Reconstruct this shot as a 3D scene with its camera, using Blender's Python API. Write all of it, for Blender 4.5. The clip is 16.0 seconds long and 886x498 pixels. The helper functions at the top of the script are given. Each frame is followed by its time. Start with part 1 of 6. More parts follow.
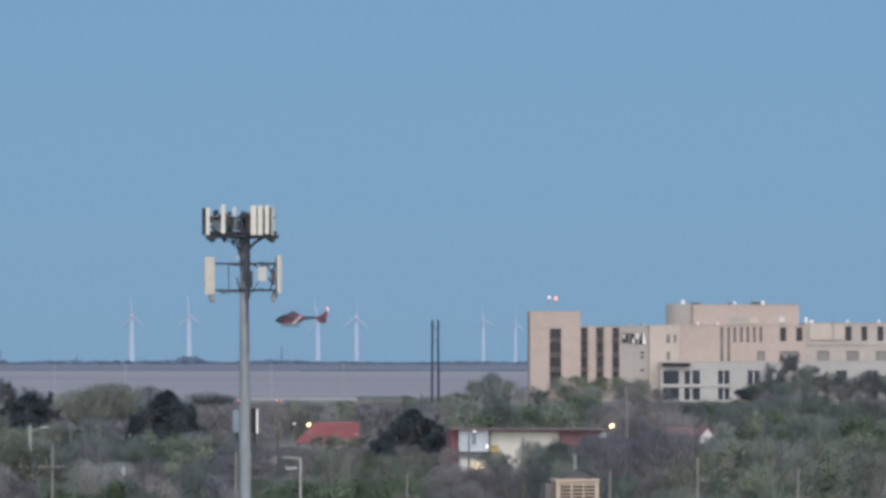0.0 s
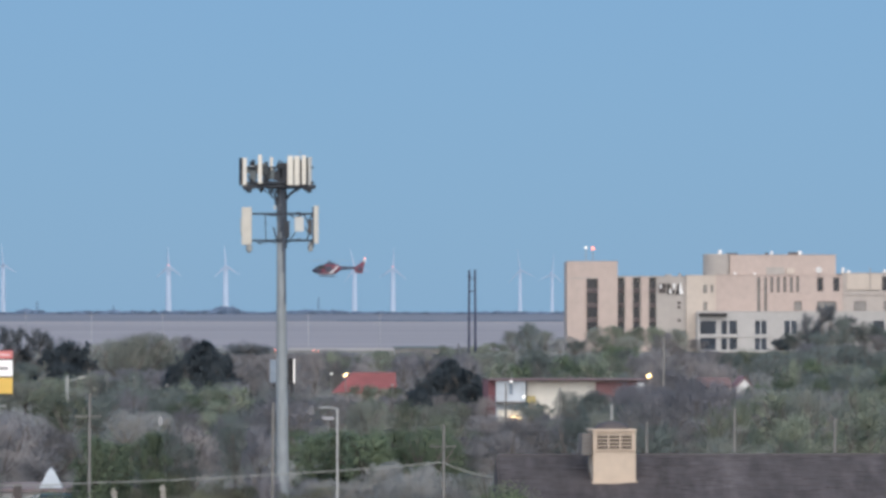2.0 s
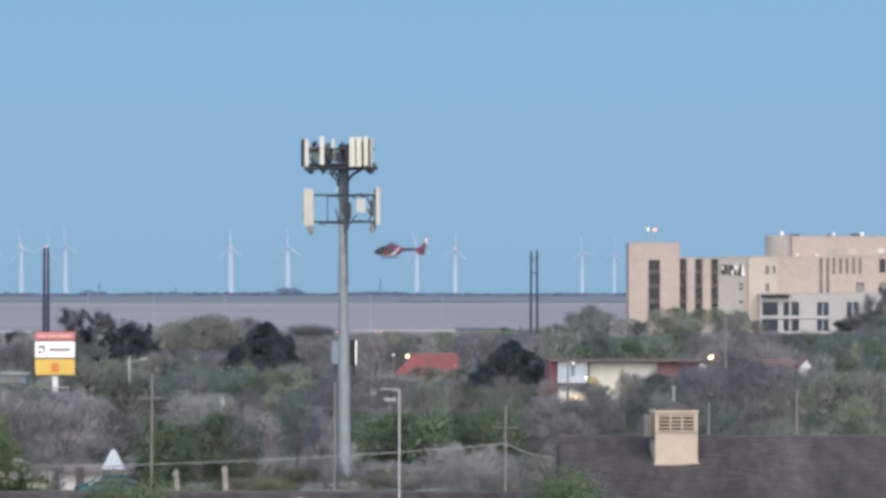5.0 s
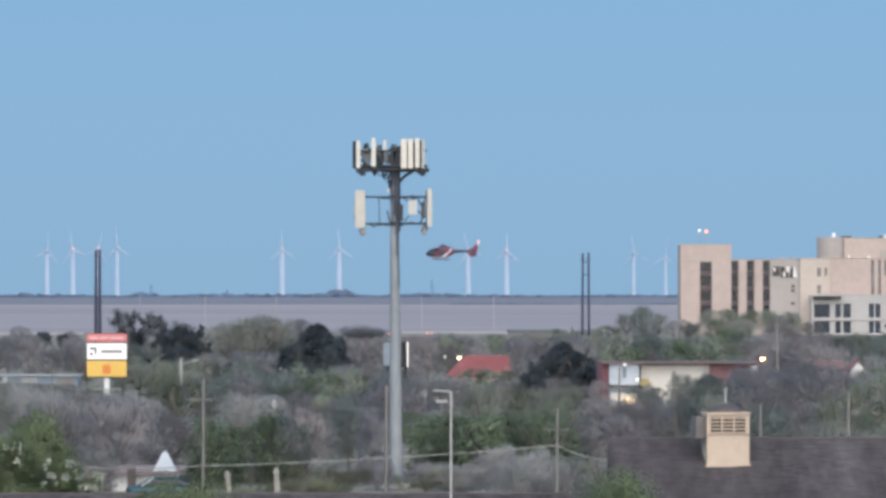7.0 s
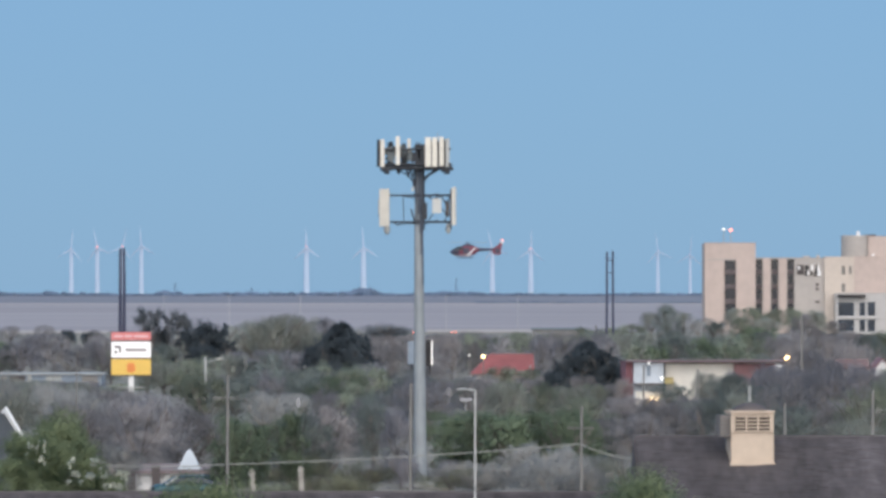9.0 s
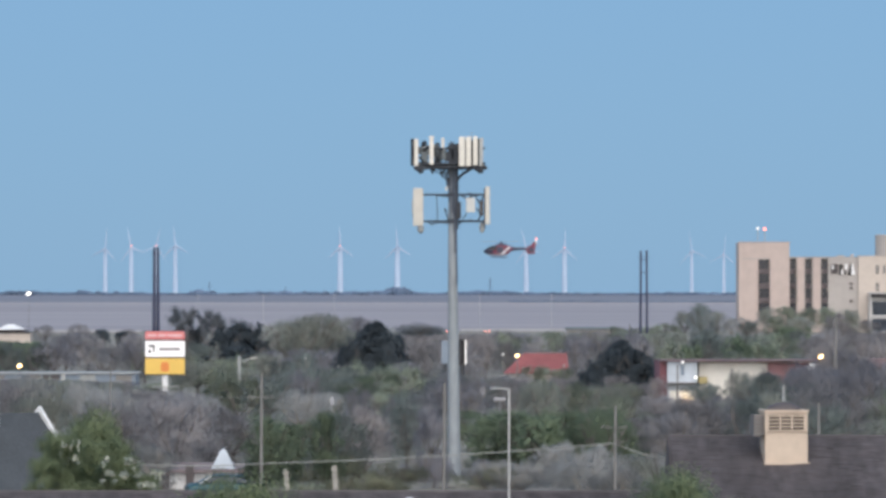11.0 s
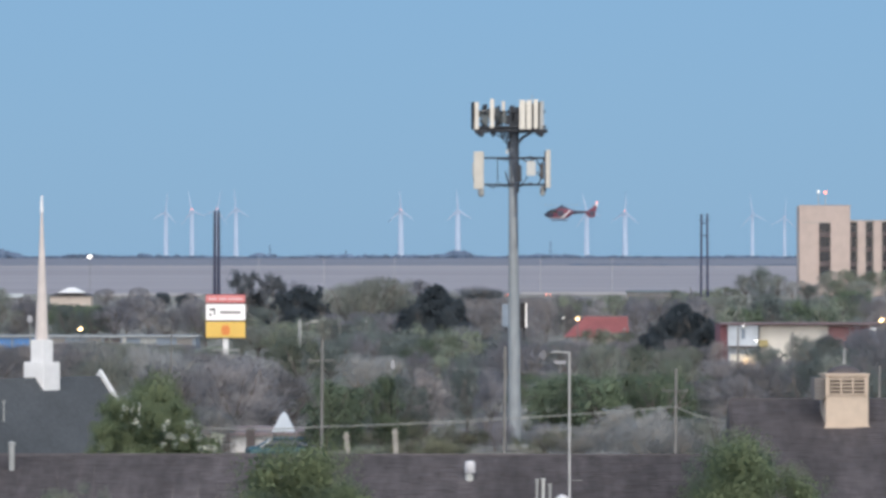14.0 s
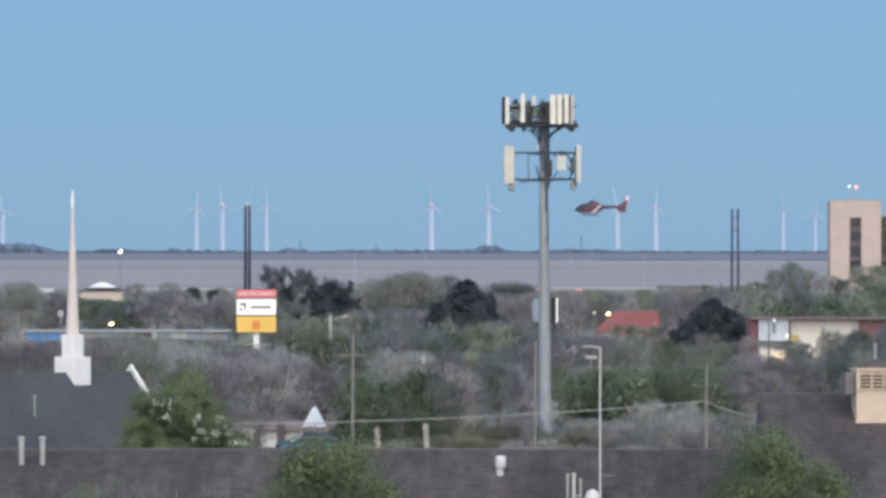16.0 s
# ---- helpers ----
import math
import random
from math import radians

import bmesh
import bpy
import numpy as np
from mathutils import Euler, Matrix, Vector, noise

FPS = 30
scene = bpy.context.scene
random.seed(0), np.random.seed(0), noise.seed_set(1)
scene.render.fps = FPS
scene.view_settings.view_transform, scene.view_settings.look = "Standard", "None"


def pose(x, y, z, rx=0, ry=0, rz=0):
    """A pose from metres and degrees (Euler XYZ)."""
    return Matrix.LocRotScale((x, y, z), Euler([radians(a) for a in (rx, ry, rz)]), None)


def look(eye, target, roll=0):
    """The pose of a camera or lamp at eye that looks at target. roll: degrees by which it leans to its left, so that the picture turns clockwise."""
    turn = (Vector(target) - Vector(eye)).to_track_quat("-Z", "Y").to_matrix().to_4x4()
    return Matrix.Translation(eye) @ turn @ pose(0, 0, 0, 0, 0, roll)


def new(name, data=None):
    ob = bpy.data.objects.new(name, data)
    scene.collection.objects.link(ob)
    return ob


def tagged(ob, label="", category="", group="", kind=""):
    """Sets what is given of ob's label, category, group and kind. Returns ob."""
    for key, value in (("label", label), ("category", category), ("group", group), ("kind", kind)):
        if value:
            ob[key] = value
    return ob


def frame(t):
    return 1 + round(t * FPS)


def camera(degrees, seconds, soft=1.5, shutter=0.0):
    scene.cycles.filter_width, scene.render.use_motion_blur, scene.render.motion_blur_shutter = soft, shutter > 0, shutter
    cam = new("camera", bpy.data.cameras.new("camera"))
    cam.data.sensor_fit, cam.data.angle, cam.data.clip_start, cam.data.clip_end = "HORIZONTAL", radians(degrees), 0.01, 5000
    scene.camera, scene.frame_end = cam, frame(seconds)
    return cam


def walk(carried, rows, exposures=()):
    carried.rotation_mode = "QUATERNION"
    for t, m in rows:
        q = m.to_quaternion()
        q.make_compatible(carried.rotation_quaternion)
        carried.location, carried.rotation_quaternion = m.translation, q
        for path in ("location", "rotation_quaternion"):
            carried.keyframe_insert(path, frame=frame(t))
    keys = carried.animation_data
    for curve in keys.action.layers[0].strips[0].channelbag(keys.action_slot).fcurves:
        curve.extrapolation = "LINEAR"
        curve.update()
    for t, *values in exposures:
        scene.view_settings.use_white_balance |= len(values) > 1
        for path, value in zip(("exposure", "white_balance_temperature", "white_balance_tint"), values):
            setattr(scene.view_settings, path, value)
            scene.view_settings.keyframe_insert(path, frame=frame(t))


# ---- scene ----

# The camera stands still on a height and turns: bearings and rises are in milliradians from the mobile-phone mast and eye level.
cam = camera(8.966, 16.0, soft=3.3)
EYE = 12.0
AIM = [
    (0.0, 35.27, 19.9), (0.5, 34.52, 16.71), (1.0, 32.76, 14.04), (1.5, 30.83, 12.31), (2.0, 28.74, 11.07), (2.5, 26.75, 9.88),
    (3.0, 24.67, 9.25), (3.5, 22.92, 8.28), (4.0, 21.33, 7.72), (4.2, 20.78, 7.66), (6.3, 11.48, 8.0), (6.5, 10.56, 7.94), (7.0, 8.65, 8.09), (7.5, 7.59, 7.94),
    (8.0, 7.0, 7.97), (8.5, 6.04, 7.78), (9.0, 4.36, 7.81), (9.2, 3.8, 7.75), (11.3, -2.72, 7.64), (11.5, -3.49, 7.41), (12.0, -5.39, 6.34), (12.5, -7.27, 4.63),
    (13.0, -9.06, 3.03), (13.5, -10.55, 2.0), (14.0, -12.33, 1.19), (14.5, -13.89, 0.47), (15.0, -15.33, 0.08), (15.5, -16.6, 0.43),
    (16.0, -17.75, 0.27),
]
walk(cam, [(t, pose(0, 0, EYE, 90 + math.degrees(math.atan(up / 1000)), 0, -math.degrees(math.atan(right / 1000)))) for t, right, up in AIM],
     exposures=[(0.0, -0.31, 6380, 10), (0.5, -0.29, 6390, 10), (1.5, -0.11, 6450, 10), (3.0, -0.07, 6500, 10), (4.0, 0.02, 6500, 10), (8.0, 0.03, 6500, 10), (9.0, -0.02, 6500, 10), (12.5, 0.0, 6520, 10), (13.0, 0.06, 6530, 10), (14.0, 0.0, 6530, 10), (16.0, 0.0, 6540, 10)])

# ---- sky and evening light ----
world = bpy.data.worlds.new("world")
scene.world = world
world.use_nodes = True
wn = world.node_tree.nodes
sky = wn.new("ShaderNodeTexSky")
sky.sky_type, sky.sun_disc = "NISHITA", False
sky.sun_elevation, sky.sun_rotation = radians(28), radians(188)
sky.air_density, sky.dust_density, sky.ozone_density = 1.0, 0.2, 4.0
tint = wn.new("ShaderNodeMix")
tint.data_type, tint.blend_type = "RGBA", "MULTIPLY"
tint.inputs[0].default_value = 1.0
tint.inputs[7].default_value = (0.55, 0.78, 1.12, 1)
even = wn.new("ShaderNodeMix")
even.data_type, even.blend_type = "RGBA", "MIX"
even.inputs[0].default_value = 0.84
even.inputs[7].default_value = (2.1, 3.79, 5.95, 1)
world.node_tree.links.new(sky.outputs[0], tint.inputs[6])
world.node_tree.links.new(tint.outputs[2], even.inputs[6])
world.node_tree.links.new(even.outputs[2], wn["Background"].inputs[0])
wn["Background"].inputs[1].default_value = 0.1045

sun = new("sun", bpy.data.lights.new("sun", "SUN"))
sun.data.energy, sun.data.angle, sun.data.color = 4.7, radians(110), (1.0, 0.89, 0.79)
sun.matrix_world = look((14, -100, 54), (0, 0, 0))


# ---- building helpers ----
def at(bearing, dist):
    """Plan position of a bearing (milliradians right of the mast) at a distance."""
    return bearing * dist / 1000, dist


def rise(drop, dist):
    """Height of a point that lies so many milliradians below eye level."""
    return EYE - drop * dist / 1000


class Build:
    """Collects simple solids into one mesh."""

    def __init__(self):
        self.v, self.f = [], []

    def add(self, verts, faces):
        n = len(self.v)
        self.v += [tuple(p) for p in verts]
        self.f += [tuple(i + n for i in f) for f in faces]
        return self

    def box(self, x0, x1, y0, y1, z0, z1, m=None):
        c = [Vector((x, y, z)) for z in (z0, z1) for y in (y0, y1) for x in (x0, x1)]
        if m is not None:
            c = [m @ p for p in c]
        return self.add(c, [(0, 2, 3, 1), (4, 5, 7, 6), (0, 1, 5, 4), (2, 6, 7, 3), (0, 4, 6, 2), (1, 3, 7, 5)])

    def rod(self, p, q, r0, r1=None, n=8, cap=True):
        p, q = Vector(p), Vector(q)
        r1 = r0 if r1 is None else r1
        a = (q - p).normalized()
        s = a.orthogonal().normalized()
        t = a.cross(s)
        ring = [s * math.cos(2 * math.pi * i / n) + t * math.sin(2 * math.pi * i / n) for i in range(n)]
        faces = [(i, (i + 1) % n, n + (i + 1) % n, n + i) for i in range(n)]
        if cap:
            faces += [tuple(range(n))[::-1], tuple(range(n, 2 * n))]
        return self.add([p + d * r0 for d in ring] + [q + d * r1 for d in ring], faces)

    def lathe(self, centre, profile, n=14, squash=1.0):
        """profile: (radius, height) from bottom to top, about a vertical axis."""
        c = Vector(centre)
        verts, faces = [], []
        for r, h in profile:
            verts += [c + Vector((r * math.cos(2 * math.pi * i / n), squash * r * math.sin(2 * math.pi * i / n), h)) for i in range(n)]
        for k in range(len(profile) - 1):
            faces += [(k * n + i, k * n + (i + 1) % n, (k + 1) * n + (i + 1) % n, (k + 1) * n + i) for i in range(n)]
        faces += [tuple(range(n))[::-1], tuple(range(len(verts) - n, len(verts)))]
        return self.add(verts, faces)

    def hull(self, stations, n=14, power=2.0):
        """A body along x from cross-sections (x, z middle, half width, half height)."""
        verts, faces = [], []
        for x, zc, hw, hh in stations:
            for i in range(n):
                a = 2 * math.pi * i / n
                c, s = math.cos(a), math.sin(a)
                verts.append((x, hw * math.copysign(abs(c) ** (2 / power), c), zc + hh * math.copysign(abs(s) ** (2 / power), s)))
        for k in range(len(stations) - 1):
            faces += [(k * n + i, (k + 1) * n + i, (k + 1) * n + (i + 1) % n, k * n + (i + 1) % n) for i in range(n)]
        faces += [tuple(range(n)), tuple(range(len(verts) - n, len(verts)))[::-1]]
        return self.add(verts, faces)

    def prism(self, outline, x0, x1):
        """An outline of (y, z) pushed along x."""
        n = len(outline)
        verts = [(x0, y, z) for y, z in outline] + [(x1, y, z) for y, z in outline]
        return self.add(verts, [(i, (i + 1) % n, n + (i + 1) % n, n + i) for i in range(n)] + [tuple(range(n))[::-1], tuple(range(n, 2 * n))])

    def mesh(self, name, smooth=False, bevel=0.0):
        me = bpy.data.meshes.new(name)
        me.from_pydata(self.v, [], self.f)
        bm = bmesh.new()
        bm.from_mesh(me)
        bmesh.ops.recalc_face_normals(bm, faces=bm.faces)
        if bevel:
            sharp = [e for e in bm.edges if len(e.link_faces) == 2 and e.calc_face_angle() > 0.6]
            bmesh.ops.bevel(bm, geom=sharp, offset=bevel, segments=2, affect="EDGES", clamp_overlap=True)
        for f in bm.faces:
            f.smooth = smooth
        bm.to_mesh(me)
        bm.free()
        if smooth:
            me.set_sharp_from_angle(angle=radians(48))
        return me


def part(name, build, material, parent=None, label="", smooth=False, bevel=0.0, loc=None):
    me = build.mesh(name, smooth, bevel) if isinstance(build, Build) else build
    if material and not me.materials:
        me.materials.append(material)
    ob = new(name, me)
    ob.parent = parent
    if loc is not None:
        ob.location = loc
    return tagged(ob, label)


def thing(name, place, turn=0, label="", category="", group="", kind=""):
    ob = new(name)
    ob.matrix_basis = pose(*place, 0, 0, turn)
    return tagged(ob, label, category, group, kind)


# ---- materials ----
def surface(name, colour, rough=0.8, vary=0.12, fine=3.0, coarse=0.25, metal=0.0, bump=0.0, per_thing=0.0, per_piece=0.0, stretch=(1, 1, 1), glow=None, leaf=0.0):
    m = bpy.data.materials.new(name)
    m.use_nodes = True
    nt = m.node_tree
    n, link = nt.nodes, nt.links.new
    bsdf = n["Principled BSDF"]
    bsdf.inputs["Roughness"].default_value, bsdf.inputs["Metallic"].default_value = rough, metal
    coord, mapping = n.new("ShaderNodeTexCoord"), n.new("ShaderNodeMapping")
    mapping.inputs["Scale"].default_value = stretch
    link(coord.outputs["Object"], mapping.inputs["Vector"])
    col = None
    for scale, amount in ((fine, vary), (coarse, vary * 0.9)):
        tex, ramp = n.new("ShaderNodeTexNoise"), n.new("ShaderNodeMapRange")
        tex.inputs["Scale"].default_value, tex.inputs["Detail"].default_value = scale, 5
        link(mapping.outputs[0], tex.inputs["Vector"])
        ramp.inputs["From Min"].default_value, ramp.inputs["From Max"].default_value = 0.3, 0.7
        ramp.inputs["To Min"].default_value, ramp.inputs["To Max"].default_value = 1 - amount, 1 + amount
        link(tex.outputs["Fac"], ramp.inputs["Value"])
        mul = n.new("ShaderNodeVectorMath")
        mul.operation = "SCALE"
        if col is None:
            mul.inputs[0].default_value = colour
            first = tex
        else:
            link(col, mul.inputs[0])
        link(ramp.outputs[0], mul.inputs["Scale"])
        col = mul.outputs[0]
    for node, socket, amount in (("ShaderNodeObjectInfo", "Random", per_thing), ("ShaderNodeNewGeometry", "Random Per Island", per_piece)):
        if amount:
            info, ramp, mul = n.new(node), n.new("ShaderNodeMapRange"), n.new("ShaderNodeVectorMath")
            ramp.inputs["To Min"].default_value, ramp.inputs["To Max"].default_value = 1 - amount, 1 + amount
            link(info.outputs[socket], ramp.inputs["Value"])
            mul.operation = "SCALE"
            link(col, mul.inputs[0])
            link(ramp.outputs[0], mul.inputs["Scale"])
            col = mul.outputs[0]
    link(col, bsdf.inputs["Base Color"])
    if bump:
        b = n.new("ShaderNodeBump")
        b.inputs["Strength"].default_value, b.inputs["Distance"].default_value = 0.6, bump
        link(first.outputs["Fac"], b.inputs["Height"])
        link(b.outputs[0], bsdf.inputs["Normal"])
    if leaf:
        bsdf.inputs["Specular IOR Level"].default_value = 0.12
        through_light, mix = n.new("ShaderNodeBsdfTranslucent"), n.new("ShaderNodeMixShader")
        link(col, through_light.inputs["Color"])
        mix.inputs[0].default_value = leaf
        link(bsdf.outputs[0], mix.inputs[1])
        link(through_light.outputs[0], mix.inputs[2])
        link(mix.outputs[0], n["Material Output"].inputs["Surface"])
    if glow:
        bsdf.inputs["Emission Color"].default_value = (*glow[:3], 1)
        bsdf.inputs["Emission Strength"].default_value = glow[3]
    return m


M_DRY = surface("dry_grass", (0.22, 0.21, 0.18), 0.95, 0.25, 0.4, 0.03)
# Field blue is raised for haze; the rangeland beyond is darker and bluer.
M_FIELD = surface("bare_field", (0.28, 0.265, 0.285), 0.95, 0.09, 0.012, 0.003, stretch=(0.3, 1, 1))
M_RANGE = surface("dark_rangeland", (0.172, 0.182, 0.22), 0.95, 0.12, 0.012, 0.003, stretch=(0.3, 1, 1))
M_STUBBLE = surface("pale_stubble", (0.42, 0.37, 0.34), 0.95, 0.1, 0.02, 0.004, stretch=(0.12, 1, 1))
M_GALV = surface("galvanised_steel", (0.36, 0.37, 0.36), 0.55, 0.1, 4, 0.5, metal=0.2)
M_POLE = surface("weathered_galvanised_pole", (0.279, 0.308, 0.326), 0.65, 0.14, 3, 0.4, metal=0.1, stretch=(1, 1, 0.3))
M_LAMPPOST = surface("pale_galvanised_lamp_post", (0.48, 0.48, 0.47), 0.6, 0.15, 4, 0.5, metal=0.1)
M_FEEDER = surface("grey_feeder_cable", (0.07, 0.085, 0.112), 0.7, 0.2, 3, 0.6)
M_GREYCASE = surface("grey_radio_case", (0.13, 0.15, 0.155), 0.6, 0.1, 3, 0.6)
M_DARKSTEEL = surface("dark_steel", (0.036, 0.041, 0.05), 0.6, 0.15, 6, 1, metal=0.3)
# Dark steel with the haze's blue mixed into its colour.
M_HAZESTEEL = surface("haze_blue_steel_pole", (0.036, 0.042, 0.08), 0.7, 0.12, 2, 0.3)
M_PANEL = surface("antenna_plastic_cream", (0.69, 0.66, 0.585), 0.5, 0.04, 2, 0.5)
M_PANELWORN = surface("antenna_plastic_weathered", (0.55, 0.525, 0.465), 0.6, 0.07, 1.5, 0.4)
M_PANELGREY = surface("antenna_plastic_grey", (0.5, 0.51, 0.49), 0.5, 0.04, 2, 0.5)
# White turbine paint is dimmed and blued here for distance haze.
M_TURBINE = surface("turbine_white_hazed", (0.43, 0.535, 0.67), 1.0, 0.03, 0.3, 0.1)
M_CONCRETE = surface("hospital_tan_concrete", (0.478, 0.395, 0.356), 0.9, 0.06, 0.5, 0.06)
M_CONCRETE_GREY = surface("hospital_grey_concrete", (0.4, 0.37, 0.345), 0.9, 0.06, 0.5, 0.06)
M_CONCRETE_PALE = surface("hospital_pale_grey_concrete", (0.445, 0.405, 0.375), 0.9, 0.06, 0.5, 0.06)
M_CREAM = surface("hospital_cream_concrete", (0.54, 0.475, 0.415), 0.9, 0.05, 0.5, 0.06)
M_WHITEWALL = surface("hospital_white_wall", (0.43, 0.42, 0.41), 0.85, 0.05, 0.5, 0.06)
M_MAUVEROOF = surface("mauve_brown_roofing", (0.2, 0.165, 0.17), 0.8, 0.15, 2, 0.4)
M_SPANDREL = surface("bronze_spandrel", (0.085, 0.072, 0.072), 0.6, 0.2, 0.6, 0.1)
M_STRIPBAND = surface("mauve_strip_spandrel", (0.115, 0.095, 0.1), 0.6, 0.2, 0.6, 0.1)
M_GLASS = surface("dark_glass", (0.012, 0.013, 0.02), 0.12, 0.3, 0.4, 0.1)
M_GLASS_BLUE = surface("blue_glass", (0.03, 0.042, 0.06), 0.16, 0.3, 0.4, 0.1)
M_GLASS_GREY = surface("grey_blind_glass", (0.23, 0.22, 0.21), 0.3, 0.15, 0.6, 0.1)
M_WHITE = surface("white_paint", (0.79, 0.79, 0.785), 0.6, 0.04, 3, 0.4)
M_IVORY = surface("ivory_paint", (0.5, 0.44, 0.385), 0.7, 0.05, 3, 0.4)
M_HOOD = surface("weathered_white_hood_paint", (0.6, 0.6, 0.62), 0.6, 0.06, 3, 0.4)
M_SPIRE = surface("weathered_white_spire_cladding", (0.62, 0.56, 0.525), 0.7, 0.05, 3, 0.4)
M_SLATE = surface("slate_shingle", (0.064, 0.072, 0.08), 0.9, 0.16, 6, 0.5, bump=0.02)
M_SHINGLE = surface("brown_shingle", (0.086, 0.075, 0.076), 0.95, 0.2, 3, 0.5, bump=0.03)
M_CHASE = surface("cream_siding", (0.555, 0.455, 0.36), 0.8, 0.06, 4, 0.6)
M_CHASEDARK = surface("louvre_shadow", (0.035, 0.028, 0.024), 0.9, 0.1, 4, 0.6)
M_REDROOF = surface("red_roofing", (0.26, 0.082, 0.08), 0.7, 0.12, 1, 0.2)
M_MAROON = surface("maroon_fascia", (0.263, 0.138, 0.143), 0.7, 0.1, 1, 0.2)
M_CRIMSON = surface("dull_crimson_wall", (0.230, 0.092, 0.106), 0.7, 0.12, 1, 0.2)
M_AWNING = surface("faded_yellow_awning", (0.5, 0.42, 0.2), 0.8, 0.1, 1, 0.3)
M_STOREROOF = surface("brown_red_roofing", (0.195, 0.128, 0.123), 0.8, 0.12, 1, 0.2)
M_STORE = surface("cream_store_wall", (0.78, 0.75, 0.68), 0.8, 0.06, 1, 0.2)
M_STOREBLUE = surface("pale_blue_store_wall", (0.5, 0.55, 0.6), 0.8, 0.1, 1, 0.3)
M_BLUE = surface("blue_metal_door", (0.09, 0.22, 0.47), 0.6, 0.1, 1, 0.3)
M_STEELBLUE = surface("grey_blue_metal", (0.22, 0.27, 0.33), 0.6, 0.1, 1, 0.3)
M_PALESTONE = surface("pale_stone", (0.33, 0.315, 0.285), 0.9, 0.2, 5, 1)
M_TIMBER = surface("weathered_pole_timber", (0.2, 0.195, 0.187), 0.9, 0.2, 5, 0.8, stretch=(1, 1, 0.15))
# Grey dulled for haze on the field poles; the small boards share it.
M_HAZEPOLE = surface("haze_grey", (0.37, 0.375, 0.395), 0.8, 0.1, 2, 0.4)
M_CABLE = surface("pale_cable_sheath", (0.270, 0.279, 0.265), 0.6, 0.1, 3, 0.5)
M_SIGNRED = surface("red_sign_face", (0.55, 0.19, 0.19), 0.4, 0.05, 2, 0.4, glow=(0.8, 0.16, 0.15, 0.16))
M_SIGNWHITE = surface("white_sign_face", (0.85, 0.84, 0.84), 0.4, 0.03, 2, 0.4, glow=(1, 0.97, 0.97, 0.18))
M_SIGNYELLOW = surface("yellow_sign_face", (0.62, 0.42, 0.1), 0.4, 0.05, 2, 0.4, glow=(1, 0.58, 0.1, 0.16))
M_SIGNPINK = surface("pale_pink_sign_lettering", (0.72, 0.5, 0.5), 0.4, 0.05, 2, 0.4)
M_SIGNORANGE = surface("orange_sign_mark", (0.75, 0.25, 0.06), 0.4, 0.05, 2, 0.4)
M_INK = surface("dark_sign_ink", (0.014, 0.013, 0.015), 0.7, 0.1, 2, 0.4)
M_HELI_RED = surface("helicopter_red_paint", (0.165, 0.036, 0.066), 0.45, 0.06, 1, 0.3)
M_HELI_DARK = surface("helicopter_dark_blue_paint", (0.04, 0.042, 0.075), 0.4, 0.08, 1, 0.3)
M_HELI_WHITE = surface("helicopter_white_paint", (0.65, 0.65, 0.68), 0.35, 0.04, 1, 0.3)
M_CARTEAL = surface("teal_car_paint", (0.026, 0.080, 0.093), 0.35, 0.06, 1, 0.3, metal=0.2)
M_RUBBER = surface("black_rubber", (0.02, 0.02, 0.02), 0.9, 0.1, 5, 1)
# Bark is lightened to allow for haze.
M_BARK = surface("grey_bark", (0.2, 0.18, 0.168), 0.95, 0.25, 4, 0.6, per_thing=0.15)
M_DARKBARK = surface("dark_shaded_bark", (0.1, 0.095, 0.08), 0.95, 0.25, 4, 0.6)
M_PALEBARK = surface("pale_bark", (0.36, 0.33, 0.29), 0.95, 0.2, 4, 0.6, per_thing=0.1)
# Haze is put into twig and leaf colours: bluer, and evergreens lighter.
M_TWIG = surface("mauve_brown_twigs", (0.380, 0.366, 0.374), 0.95, 0.2, 0.5, 0.12, per_thing=0.33, per_piece=0.07, leaf=0.48)
M_TWIGTAN = surface("tan_brown_twigs", (0.418, 0.389, 0.385), 0.95, 0.2, 0.5, 0.12, per_thing=0.28, per_piece=0.05, leaf=0.48)
M_TWIGDARK = surface("dark_mauve_twigs", (0.307, 0.303, 0.329), 0.95, 0.2, 0.5, 0.12, per_thing=0.28, per_piece=0.05, leaf=0.45)
M_TWIGPALE = surface("pale_grey_twigs", (0.455, 0.460, 0.452), 0.95, 0.2, 0.5, 0.12, per_thing=0.33, per_piece=0.07, leaf=0.48)
M_OLIVE = surface("budding_olive_leaf", (0.325, 0.362, 0.287), 0.85, 0.2, 0.5, 0.12, per_thing=0.33, per_piece=0.07, leaf=0.48)
M_GREEN = surface("fresh_green_leaf", (0.253, 0.307, 0.182), 0.8, 0.2, 0.5, 0.12, per_thing=0.1, per_piece=0.08, leaf=0.48)
M_DULLOLIVE = surface("dull_olive_leaf", (0.245, 0.255, 0.185), 0.9, 0.2, 0.5, 0.12, per_thing=0.2, per_piece=0.07, leaf=0.45)
M_DEEPGREEN = surface("deep_green_leaf", (0.202, 0.255, 0.176), 0.85, 0.2, 0.5, 0.12, per_thing=0.33, per_piece=0.08, leaf=0.48)
M_EVERGREEN = surface("dark_evergreen_needles", (0.093, 0.115, 0.134), 0.9, 0.2, 0.6, 0.12, per_thing=0.15, per_piece=0.05, leaf=0.35)
# Evergreen colour greyed to carry the haze over farther trees.
M_HAZEGREEN = surface("haze_greyed_needles", (0.204, 0.227, 0.252), 0.9, 0.2, 0.5, 0.12, per_thing=0.15, per_piece=0.08, leaf=0.35)
